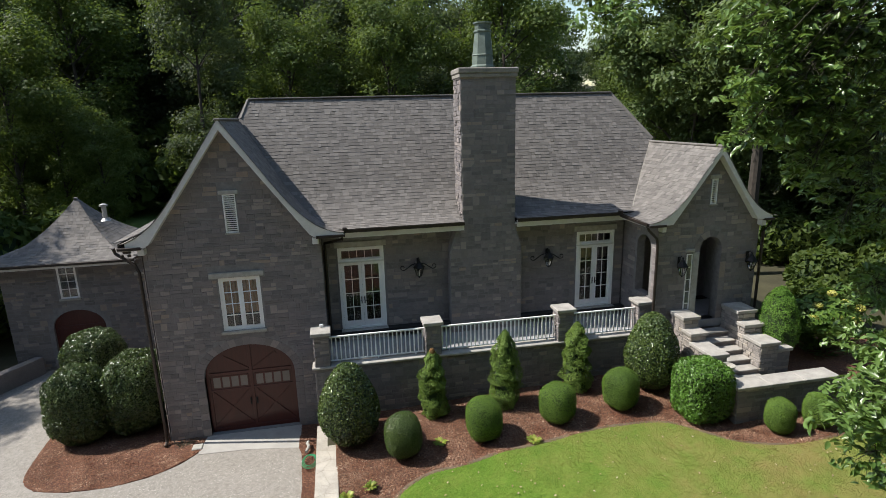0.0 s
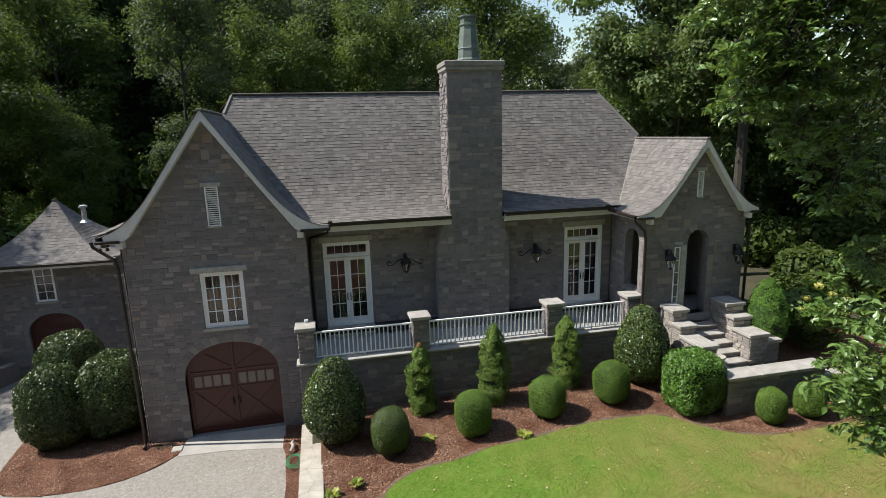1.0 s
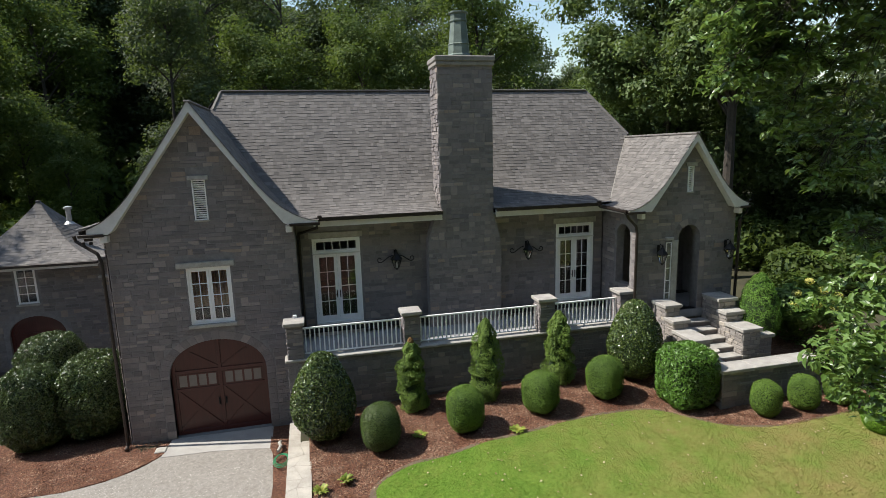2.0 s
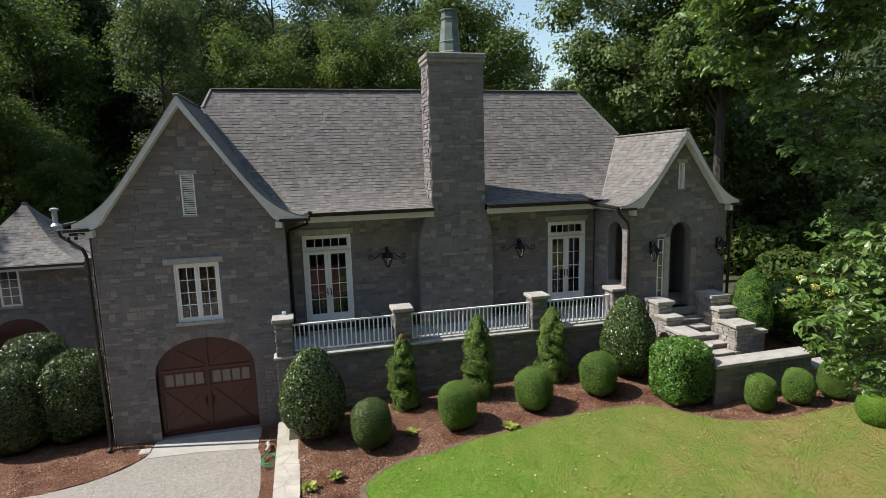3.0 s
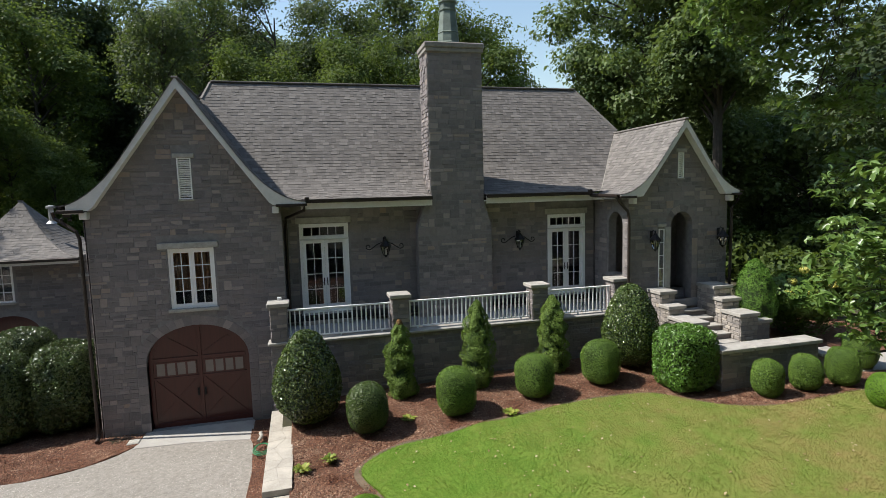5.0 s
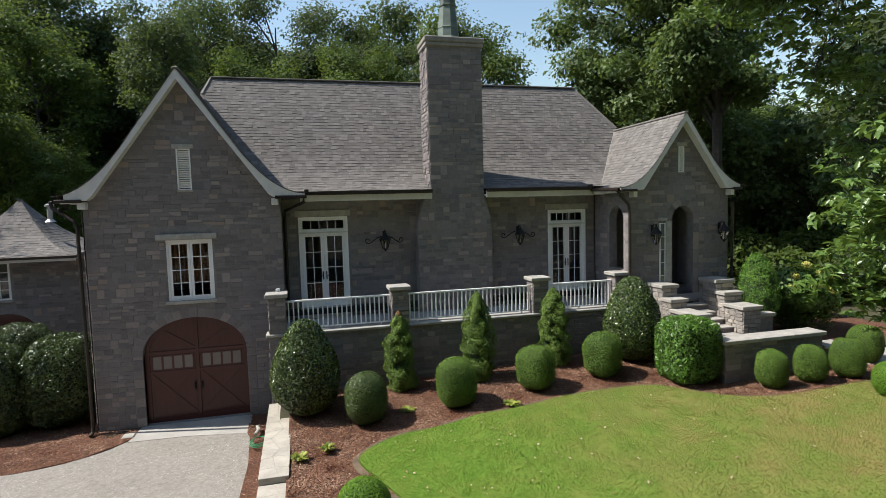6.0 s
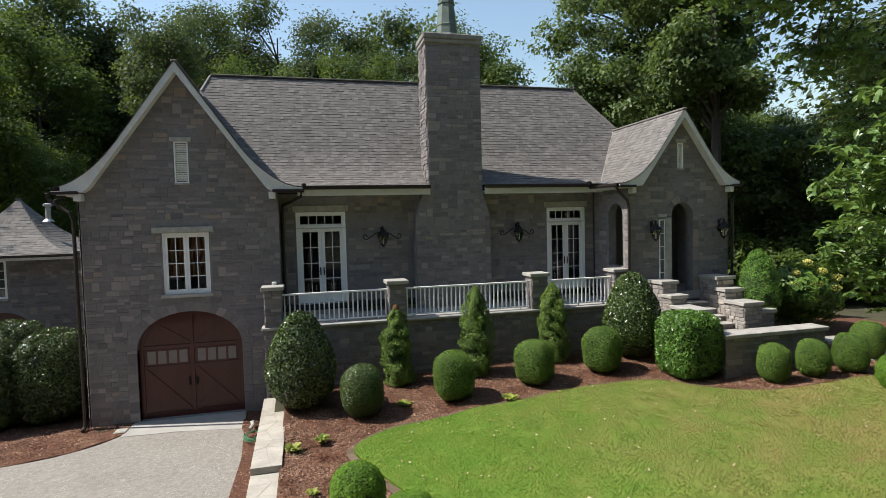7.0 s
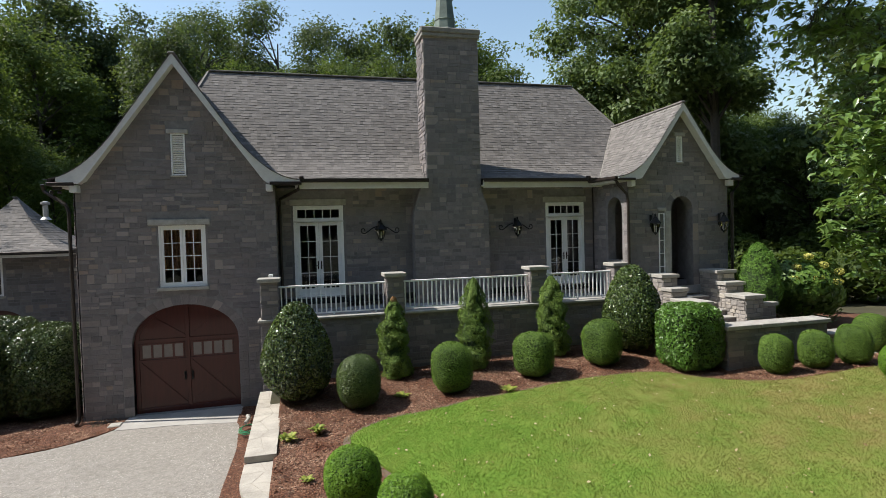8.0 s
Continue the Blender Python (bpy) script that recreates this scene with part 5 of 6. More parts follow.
BOXDARK = leaf_mat("dark_boxwood_leaf", [(0.0, (0.033, 0.065, 0.014)), (0.5, (0.059, 0.105, 0.022)), (1.0, (0.111, 0.162, 0.037))], 0.4, 0.15, 0.5, 1.5)
BRIGHT = leaf_mat("new_boxwood_leaf", [(0.0, (0.085, 0.190, 0.016)), (0.5, (0.140, 0.290, 0.024)), (1.0, (0.220, 0.390, 0.040))], 0.5, 0.25, 0.35, 1.5)
CONIFER = leaf_mat("conifer_sprays", [(0.0, (0.060, 0.155, 0.024)), (0.5, (0.115, 0.250, 0.036)), (1.0, (0.195, 0.350, 0.052))], 0.55, 0.2, 0.3, 2.0)
HOLLY = leaf_mat("holly_leaf", [(0.0, (0.036, 0.068, 0.016)), (0.5, (0.074, 0.120, 0.027)), (1.0, (0.145, 0.195, 0.052))], 0.16, 0.06, 1.0, 1.5)
SCREEN = leaf_mat("screen_shrub_leaf", [(0.0, (0.023, 0.048, 0.011)), (0.5, (0.050, 0.090, 0.018)), (1.0, (0.120, 0.165, 0.042))], 0.28, 0.08, 0.6, 1.5)
LAUREL = leaf_mat("laurel_leaf", [(0.0, (0.052, 0.130, 0.016)), (0.5, (0.098, 0.215, 0.026)), (1.0, (0.156, 0.312, 0.052))], 0.32, 0.2, 0.6, 1.5)
SPRUCE = leaf_mat("spruce_needles", [(0.0, (0.078, 0.148, 0.029)), (0.5, (0.134, 0.218, 0.041)), (1.0, (0.210, 0.300, 0.059))], 0.6, 0.2, 0.3, 2.5)


def put(ob, x, y, label, category, group="", turn=0.0, scale=1.0, dz=0.0, z=None):
    ob.location = (x, y, (ground_z(x, y) if z is None else z) + dz)
    ob.rotation_euler = (0, 0, turn)
    ob.scale = (scale, scale, scale) if isinstance(scale, (int, float)) else scale
    return tagged(ob, label, category, group)


def copy_at(ob, x, y, turn, scale, label="", z=None):
    o = copy_thing(ob, Matrix.Identity(4))
    o.location = (x, y, (ground_z(x, y) if z is None else z))
    o.rotation_euler = (0, 0, turn)
    o.scale = (scale, scale, scale) if isinstance(scale, (int, float)) else scale
    if label:
        o["label"] = label
    return o


ballA = put(clipped("boxwood", 0.53, 0.53, 0.64, 0.72, 24000, 0.034, BOX, 1), 3.88, 13.70, "clipped round green boxwood in the mulch bed", "shrub", "clipped boxwoods")
ballB = put(clipped("boxwood", 0.53, 0.53, 0.62, 0.72, 24000, 0.034, BOX, 2, lumps=0.07), 6.28, 13.87, "clipped round green boxwood in the mulch bed", "shrub", "clipped boxwoods", 0.7)
copy_at(ballA, 8.46, 13.97, 2.1, (1.0, 1.0, 1.02))
ballC = put(clipped("boxwood", 0.55, 0.55, 0.65, 0.85, 24000, 0.036, BOXDARK, 3), 1.43, 13.58, "clipped egg-shaped dark green boxwood in the mulch bed", "shrub", "clipped boxwoods")
ballD = put(clipped("boxwood", 0.39, 0.39, 0.52, 0.78, 18000, 0.036, BOX, 4, lumps=0.1), 12.26, 11.70, "small clipped boxwood before the garden wall", "shrub", "clipped boxwoods")
copy_at(ballD, 13.50, 11.64, 1.0, (1.04, 1.04, 0.98))
copy_at(ballB, 14.78, 11.6, 2.4, (0.80, 0.80, 0.88), "clipped boxwood beside the low end of the garden wall")
copy_at(ballA, 16.5, 12.45, 0.4, 0.86, "clipped boxwood beside the garden path")
near1 = put(clipped("boxwood", 0.48, 0.48, 0.50, 0.9, 26000, 0.032, BRIGHT, 6), 0.90, 9.12, "bright green clipped boxwood ball in the mulch bed", "shrub", "clipped boxwoods")
copy_at(near1, 1.61, 8.06, 1.3, 0.9)
copy_at(near1, 14.32, 10.03, 0.5, 0.95, "bright green clipped boxwood ball beside the lawn")
egg1 = put(clipped("holly", 1.10, 1.02, 1.27, 0.95, 20000, 0.07, HOLLY, 8, taper=0.42, tilt=0.7, depth=0.2, lumps=0.05), -0.05, 14.55, "tall egg-shaped clipped holly with glossy dark leaves", "shrub", "clipped hollies")
copy_at(egg1, 9.95, 14.72, 2.0, (0.99, 0.97, 1.03))
hedge = put(clipped("laurel", 0.74, 0.72, 0.90, 0.45, 12000, 0.095, LAUREL, 9, aspect=0.4, tilt=0.6, depth=0.18, lumps=0.05), 10.60, 12.98, "square clipped laurel with bright green leaves", "shrub", turn=0.05)
bushA = put(clipped("clipped_shrub", 1.16, 1.12, 1.36, 0.72, 26000, 0.08, SCREEN, 12, taper=0.05, tilt=0.7, depth=0.3, lumps=0.08), -8.98, 18.25, "large upright clipped shrub with dark green leaves", "shrub", "drive shrubs", scale=(0.86, 0.86, 0.98))
copy_at(bushA, -7.3, 18.75, 1.5, (1.1, 1.0, 1.0))
copy_at(bushA, -9.75, 21.6, 2.7, (0.95, 0.95, 1.0))


def spruce(name, seed, h, r0, n=22000, leaf=0.055):
    """A dwarf spruce clipped into soft tiers."""
    s = new(name)
    rg = np.random.default_rng(seed)
    t = rg.random(n) ** 1.05
    ang = rg.uniform(0, math.tau, n)
    raw_p = np.stack([np.cos(ang) * 0.45, np.sin(ang) * 0.45, t * h], 1)
    tier = t * 5.5 + ang / math.tau + fuzz(raw_p, seed, 1.6, 0.7)
    f = tier - np.floor(tier)
    prof = (1 - t ** 3.2) ** 0.65 * (0.82 + 0.28 * np.sin(np.pi * f) ** 0.7) * (0.84 + 0.16 * np.minimum(1, t * 5))
    r = r0 * prof * (1 + fuzz(raw_p, seed + 9, 3.6, 0.5)) * (1 - 0.2 * rg.random(n) ** 2)
    P = np.stack([r * np.cos(ang), r * np.sin(ang), 0.06 + t * h], 1)
    N = np.stack([np.cos(ang), np.sin(ang), 0.7 - 0.9 * f + 1.5 * t ** 4], 1)
    leaf_mesh("foliage", P, N, leaf, seed, SPRUCE, s, 0.35, 0.6, tri=True)
    # dark core: the shade within the tiers, put into its colour
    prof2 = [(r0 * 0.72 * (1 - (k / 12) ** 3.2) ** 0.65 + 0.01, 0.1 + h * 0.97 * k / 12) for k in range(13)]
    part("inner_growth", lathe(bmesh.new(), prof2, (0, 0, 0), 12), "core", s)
    part("trunk", tube(bmesh.new(), [(0, 0, -0.1), (0, 0, 0.5)], 0.04, 6), "bark", s)
    return s


sp = put(spruce("dwarf_spruce", 21, 2.2, 0.40), 2.6, 15.12, "narrow tiered dwarf spruce with a brown tip", "conifer", "dwarf spruces")
sp2 = put(spruce("dwarf_spruce", 22, 2.58, 0.44), 4.93, 14.97, "narrow tiered dwarf spruce before the terrace wall", "conifer", "dwarf spruces")
copy_at(sp2, 7.5, 15.22, 2.2, (1.0, 1.0, 0.92))
BROWN = leaf_mat("dead_needles", [(0.0, (0.10, 0.055, 0.022)), (0.5, (0.19, 0.10, 0.04)), (1.0, (0.28, 0.17, 0.07))], 0.7, 0.1, 0.2, 3)
P, N = blob_points(1300, 0.13, 0.13, 0.17, 1, 77, 0.3, 0.3, 5.0)
leaf_mesh("dead_tip", P + np.array([0, 0, 2.13]), N, 0.055, 77, BROWN, sp, 0.35, 0.6, label="brown dead tip", tri=True)
conifer = put(clipped("dwarf_conifer", 0.82, 0.82, 1.22, 1.0, 26000, 0.055, CONIFER, 24, taper=0.5, aspect=0.4, lumps=0.2, tilt=0.7, depth=0.2, lump_scale=4.0), 14.55, 14.55, "broad bright green dwarf conifer beside the steps", "conifer", z=2.05)


# small plants
def clump(name, n, h, spread, seed, mat, wide=0.03):
    s = new(name)
    rg = random.Random(seed)
    V, F = [], []
    for _ in range(n):
        a = rg.uniform(0, math.tau)
        r, hh = spread * rg.uniform(0.4, 1.0), h * rg.uniform(0.6, 1.0)
        w = wide * rg.uniform(0.7, 1.3)
        px, py = -math.sin(a) * w, math.cos(a) * w
        k = len(V)
        for t, ww, z in ((0.0, 0.4, 0.0), (0.45, 1.0, 0.75), (0.8, 0.8, 0.95), (1.0, 0.1, 0.85)):
            V += [(r * t * math.cos(a) + px * ww, r * t * math.sin(a) + py * ww, hh * z), (r * t * math.cos(a) - px * ww, r * t * math.sin(a) - py * ww, hh * z)]
        F += [(k, k + 1, k + 3, k + 2), (k + 2, k + 3, k + 5, k + 4), (k + 4, k + 5, k + 7, k + 6)]
    raw("foliage", V, F, mat, s)
    return s


HOSTA = leaf_mat("hosta_leaf", [(0.0, (0.10, 0.19, 0.02)), (0.6, (0.20, 0.29, 0.035)), (1.0, (0.42, 0.42, 0.09))], 0.45, 0.25, 0.4, 3)
h1 = put(clump("hosta", 46, 0.22, 0.24, 1, HOSTA), 0.38, 12.45, "small yellow-green hosta in the mulch", "plant", "small plants")
copy_at(h1, -0.24, 12.2, 2.0, 1.05)
copy_at(h1, 5.25, 13.1, 1.0, (1.15, 1.15, 0.8), "small bright green perennial in the mulch")
copy_at(h1, 2.55, 13.75, 3.0, (1.1, 1.1, 0.5), "low sprawling green perennial in the mulch")
copy_at(h1, 0.15, 10.3, 4.0, (0.7, 0.7, 0.5), "tiny sprouting plant in the mulch")
copy_at(h1, 6.9, 14.2, 5.0, (0.8, 0.8, 0.5), "tiny sprouting plant in the mulch")

# hydrangea by the steps
HYD = leaf_mat("hydrangea_leaf", [(0.0, (0.045, 0.105, 0.021)), (0.5, (0.090, 0.180, 0.030)), (1.0, (0.165, 0.270, 0.045))], 0.45, 0.25, 0.4, 1.0)
FLOWER = leaf_mat("cream_flower", [(0.0, (0.40, 0.42, 0.06)), (0.5, (0.58, 0.54, 0.12)), (1.0, (0.70, 0.66, 0.26))], 0.7, 0.2, 0.2, 4)
hy = new("hydrangea")
P, N = blob_points(4200, 1.5, 1.2, 1.15, 1.0, 31, 0.1, 0.35, 1.4)
P -= N * (np.random.default_rng(5).random((4200, 1)) * 0.5)
P[:, 2] += 1.15
leaf_mesh("foliage", P, N, 0.17, 31, HYD, hy, 0.6, 0.6, droop=0.5)
rg = random.Random(8)
for k, q in enumerate(((-0.1, -0.35, 2.3), (-0.75, -0.5, 1.95), (-0.3, -0.9, 1.6), (0.5, -0.9, 1.45), (-1.0, -0.6, 1.6), (0.25, -0.6, 2.0), (0.9, -0.6, 1.75))):
    q = np.array(q)
    P, N = blob_points(220, 0.15, 0.15, 0.11, 1, 60 + k, 0.0, 0.3)
    leaf_mesh("flower_head", P + q, N, 0.05, k, FLOWER, hy, 0.9, 0.4, label="pale yellow flower head")
bm = bmesh.new()
for k in range(5):
    a = k * 1.3
    tube(bm, [(0.05 * math.cos(a), 0.05 * math.sin(a), -0.1), (0.5 * math.cos(a), 0.5 * math.sin(a), 1.1)], [0.025, 0.012], 5)
part("stem", bm, "bark", hy)
put(hy, 17.0, 15.2, "large hydrangea with pale yellow flower heads", "shrub", z=1.6)

# hose and drain end
hose_mat = plain("green_hose", (0.03, 0.20, 0.09), 0.4, vary=0.1, bumps=0)
pts = []
for k in range(80):
    a = k * 0.26
    r = 0.32 - 0.0016 * k
    pts.append((-1.36 + 0.8 * r * math.cos(a), 14.95 + 1.25 * r * math.sin(a), 0.01 + 0.0008 * k))
hose = tagged(part("garden_hose", tube(bmesh.new(), pts, 0.013, 6), hose_mat), "coiled green garden hose beside the kerb wall", "hose")
drain = tagged(part("drain_elbow", tube(bmesh.new(), [(-1.45, 16.0, 0.05), (-1.47, 15.85, 0.10), (-1.42, 15.7, 0.08), (-1.5, 15.5, 0.02)], 0.05, 8), "lintel"), "pale plastic drain elbow on the mulch", "drain pipe")


# chips, grass blades, fallen leaves
def scatter(poly, n, seed, avoid=()):
    rg = np.random.default_rng(seed)
    x0, x1 = min(p[0] for p in poly), max(p[0] for p in poly)
    y0, y1 = min(p[1] for p in poly), max(p[1] for p in poly)
    out = np.zeros((0, 2))
    while len(out) < n:
        X, Y = rg.uniform(x0, x1, 20000), rg.uniform(y0, y1, 20000)
        ok = in_poly_all(poly, X, Y)
        for q in avoid:
            ok &= ~in_poly_all(q, X, Y)
        out = np.concatenate([out, np.stack([X[ok], Y[ok]], 1)])
    return out[:n]


def chips(poly, n, seed, lift, size, avoid=()):
    pts = scatter(poly, n, seed, avoid)
    P = np.array([(x, y, ground_z(x, y) + lift + 0.05 * noise.noise((x * 1.3, y * 1.3, 2.0))) for x, y in pts])
    return P, np.tile(np.array([[0.0, 0.0, 1.0]]), (len(P), 1))


NEARBED = [(-0.5, 7.5), (-0.5, 15.7), (11.2, 15.7), (11.2, 12.3), (17, 12.3), (17, 10.5), (6, 10), (2.4, 7.5)]
P, N = chips(NEARBED, 52000, 41, 0.03, 0.07, (LAWN,))
leaf_mesh("bark_chip_litter", P, N, 0.055, 41, chip, bed, 0.5, 0.35, 0.05, kind="stuff", tri=True)
P, N = chips(ISLAND, 20000, 42, 0.03, 0.07)
leaf_mesh("bark_chip_litter", P, N, 0.06, 42, chip, isl, 0.5, 0.35, 0.05, kind="stuff", tri=True)
P, N = chips(STRIP, 6000, 43, 0.035, 0.07)
leaf_mesh("bark_chip_litter", P, N, 0.055, 43, chip, strip, 0.5, 0.35, 0.05, kind="stuff", tri=True)
PEBBLE = leaf_mat("gravel_pebble", [(0.0, (0.22, 0.195, 0.17)), (0.5, (0.34, 0.31, 0.277)), (1.0, (0.60, 0.56, 0.51))], 0.9, 0.0, 0.2, 1.5)
pts = scatter([(-8, 8), (-1.5, 8), (-1.45, 15.9), (-4.9, 16.2), (-6.2, 15.3), (-9.5, 15.4)], 16000, 44)
P = np.array([(x, y, ground_z(x, y) + 0.004) for x, y in pts])
leaf_mesh("loose_gravel", P, np.tile(np.array([[0.0, 0.0, 1.0]]), (len(P), 1)), 0.034, 44, PEBBLE, drive, 0.7, 0.12, 0.05, kind="stuff", tri=True)
BLADE, nt, b = nodes_of("grass_blade")
c = ramp(nt, random_of(nt, False), [(0.0, (0.075, 0.142, 0.018)), (0.6, (0.140, 0.228, 0.032)), (1.0, (0.30, 0.35, 0.095))])
c = mix(nt, 0.4, c, ramp(nt, where_noise(nt, 1.6, 6, 0.7), [(0.32, (0.080, 0.21, 0.024)), (0.7, (0.25, 0.27, 0.066))]))
nt.links.new(mix(nt, dry_share(nt), c, (0.32, 0.24, 0.105)), b.inputs["Base Color"])
b.inputs["Roughness"].default_value = 0.8
b.inputs["Specular IOR Level"].default_value = 0.1
thin, both = nt.nodes.new("ShaderNodeBsdfTranslucent"), nt.nodes.new("ShaderNodeMixShader")
nt.links.new(b.inputs["Base Color"].links[0].from_socket, thin.inputs["Color"])
both.inputs[0].default_value = 0.45
nt.links.new(b.outputs[0], both.inputs[1])
nt.links.new(thin.outputs[0], both.inputs[2])
nt.links.new(both.outputs[0], nt.nodes["Material Output"].inputs[0])
NEARLAWN = [(1.0, 7.0), (1.0, 13.2), (19.0, 13.2), (19.0, 9.0), (14.5, 6.0), (3, 6.0)]
LAWN_RIM = grow_out(LAWN, 0.05)
pts = scatter(NEARLAWN, 185000, 51)
pts = pts[in_poly_all(LAWN_RIM, pts[:, 0], pts[:, 1])]
P = np.array([(x, y, ground_z(x, y) + 0.097 + 0.03 * noise.noise((x * 1.3, y * 1.3, 2.0))) for x, y in pts])
rg3 = np.random.default_rng(3)
flat_way = rg3.normal(0, 1, (len(P), 3)) * np.array([1, 1, 0.0])
lean = rg3.normal(0, 0.85, (len(P), 3)) * np.array([1, 1, 0.0]) + np.array([0, 0, 1.0])
leaf_mesh("grass_blades", P, flat_way, 0.034, 52, BLADE, lawn, 0.36, 0.05, 0.0, kind="stuff", tri=True, along=lean)
DEAD = leaf_mat("fallen_leaf", [(0.0, (0.20, 0.12, 0.05)), (0.5, (0.35, 0.26, 0.13)), (1.0, (0.6, 0.52, 0.36))], 0.7, 0.1, 0.3, 3)
pts = [p for p in scatter([(1, 7), (1, 13), (14, 13), (14, 6), (6, 5)], 300, 61) if in_poly(LAWN, *p)]
P = np.array([(x, y, ground_z(x, y) + 0.125) for x, y in pts])
fl2 = leaf_mesh("fallen_leaves", P, np.tile(np.array([[0.0, 0, 1]]), (len(P), 1)), 0.07, 62, DEAD, None, 0.6, 0.3, 0.15)
tagged(fl2, "few fallen dry leaves scattered on the lawn", "leaves", kind="stuff")


# ---- trees ----
OAK = leaf_mat("oak_leaf", [(0.0, (0.052, 0.088, 0.028)), (0.5, (0.110, 0.172, 0.055)), (1.0, (0.205, 0.275, 0.105))], 0.5, 0.42, 0.35, 0.5)
WOOD = leaf_mat("woodland_leaf", [(0.0, (0.034, 0.056, 0.027)), (0.5, (0.059, 0.088, 0.041)), (1.0, (0.098, 0.130, 0.064))], 0.6, 0.42, 0.25, 0.12)
WOOD2 = leaf_mat("woodland_leaf_light", [(0.0, (0.055, 0.092, 0.024)), (0.5, (0.090, 0.140, 0.034)), (1.0, (0.140, 0.190, 0.052))], 0.6, 0.45, 0.25, 0.12)


NEARLEAF = leaf_mat("broad_leaf", [(0.0, (0.060, 0.120, 0.026)), (0.5, (0.122, 0.218, 0.050)), (1.0, (0.205, 0.315, 0.092))], 0.32, 0.36, 0.6, 0.8)


def tree(name, seed, h, crown_r, crown_low, leaves_n, leaf, mat, trunk_r=0.28, blobs=34, flat=0.75, tri=True, spray=1.5, lump=(0.22, 0.42)):
    """Tapered trunk, limbs that end in leafy clumps, and loose outer sprays."""
    s = new(name)
    rg = random.Random(seed)
    npr = np.random.default_rng(seed)
    lean = Vector((rg.uniform(-0.6, 0.6), rg.uniform(-0.6, 0.6), 0))
    top = Vector((lean.x, lean.y, h * 0.86))
    def axis(t):
        return Vector((lean.x * t * t, lean.y * t * t, h * 0.86 * t))
    part("trunk", tube(bmesh.new(), [axis(k / 8) - Vector((0, 0, 0.3 if k == 0 else 0)) for k in range(9)], [trunk_r * (1.25 if k == 0 else 1 - 0.1 * k) for k in range(9)], 9), "bark", s)
    C, R = [], []
    for k in range(blobs):
        zt = rg.random()
        z = crown_low + (h - crown_low) * (0.06 + 0.9 * zt)
        wide = crown_r * (math.sin(math.pi * (0.14 + 0.70 * zt)) ** 0.8)
        a = rg.uniform(0, math.tau)
        rr = wide * math.sqrt(rg.uniform(0.05, 1.0))
        C.append((lean.x + rr * math.cos(a), lean.y + rr * math.sin(a), z))
        R.append(crown_r * rg.uniform(*lump))
    bm = bmesh.new()
    for c, r in list(zip(C, R))[::2]:
        t = max(0.15, min(0.9, (c[2] - crown_r * 0.5) / (h * 0.86)))
        p0 = axis(t)
        mid = (p0 + Vector(c)) / 2 + Vector((0, 0, 0.3))
        tube(bm, [p0, mid, Vector(c)], [trunk_r * 0.32, trunk_r * 0.2, trunk_r * 0.07], 5)
    part("branchwork", bm, "bark", s)["kind"] = "stuff"
    Rn = np.array(R)
    # sprays on the clumps' skins, leaves round each spray
    m = max(60, leaves_n // 14)
    pick = npr.choice(len(C), m, p=Rn ** 2 / (Rn ** 2).sum())
    d = npr.normal(0, 1, (m, 3))
    d /= np.linalg.norm(d, axis=1, keepdims=True)
    S = np.array(C)[pick] + d * (Rn[pick] * (1 - 0.35 * npr.random(m) ** 2) * (1 + 0.18 * npr.normal(0, 1, m)))[:, None] * np.array([1, 1, flat])
    own = npr.integers(0, m, leaves_n)
    P = S[own] + npr.normal(0, 1, (leaves_n, 3)) * np.array([1, 1, 0.6]) * leaf * spray
    N = d[own] * 0.8 + np.array([0, 0, 0.6])
    leaf_mesh("crown", P, N, leaf, seed, mat, s, 0.8 if tri else 0.55, 0.45, droop=0.3, tri=tri)
    return s


# added tree, never in view; its copies screen off part of the sky
sky_screen = tagged(tree("tree", 110, 31, 5.6, 3.0, 6000, 0.9, WOOD, 0.3, spray=0.6), "tall deciduous tree behind the viewer, added unseen to block skylight", "tree", "woodland trees")
kinds = [tree("tree", 101, 24, 5.2, 4.5, 24000, 0.26, WOOD, 0.30, 50, spray=1.8, lump=(0.2, 0.36)), tree("tree", 102, 26, 5.6, 6.0, 24000, 0.26, WOOD, 0.33, 52, spray=1.8, lump=(0.2, 0.36)),
         tree("tree", 103, 22, 5.4, 3.5, 24000, 0.26, WOOD2, 0.28, 48, spray=1.8, lump=(0.2, 0.36)), tree("tree", 104, 25, 4.6, 5.0, 21000, 0.26, WOOD, 0.27, 46, spray=1.8, lump=(0.2, 0.36)),
         tree("tree", 105, 25, 5.8, 4.0, 19000, 0.35, WOOD, 0.30, 56, spray=1.6, lump=(0.2, 0.38)), tree("tree", 106, 24, 5.4, 3.0, 19000, 0.35, WOOD, 0.28, 52, spray=1.6, lump=(0.2, 0.38)),
         tree("tree", 107, 24, 6.0, 2.5, 8000, 0.6, WOOD, 0.28, 44, spray=1.1)]
LAB = ["tall dark green deciduous woodland tree", "tall broad deciduous tree in the woodland behind the house", "light green deciduous tree at the wood's edge", "slender tall deciduous woodland tree", "tall dense tree deep in the woodland", "broad dense tree deep in the woodland", "distant dense tree at the back of the wood"]
for k, o in enumerate(kinds):
    tagged(o, LAB[k], "tree", "woodland trees")
rt = random.Random(77)
spots = []


def grow_row(x0, x1, y, gap, jitter, hs):
    x = x0
    while x < x1:
        spots.append((x + rt.uniform(-1, 1), y + rt.uniform(-jitter, jitter), hs * rt.uniform(0.94, 1.06)))
        x += gap * rt.uniform(0.8, 1.2)


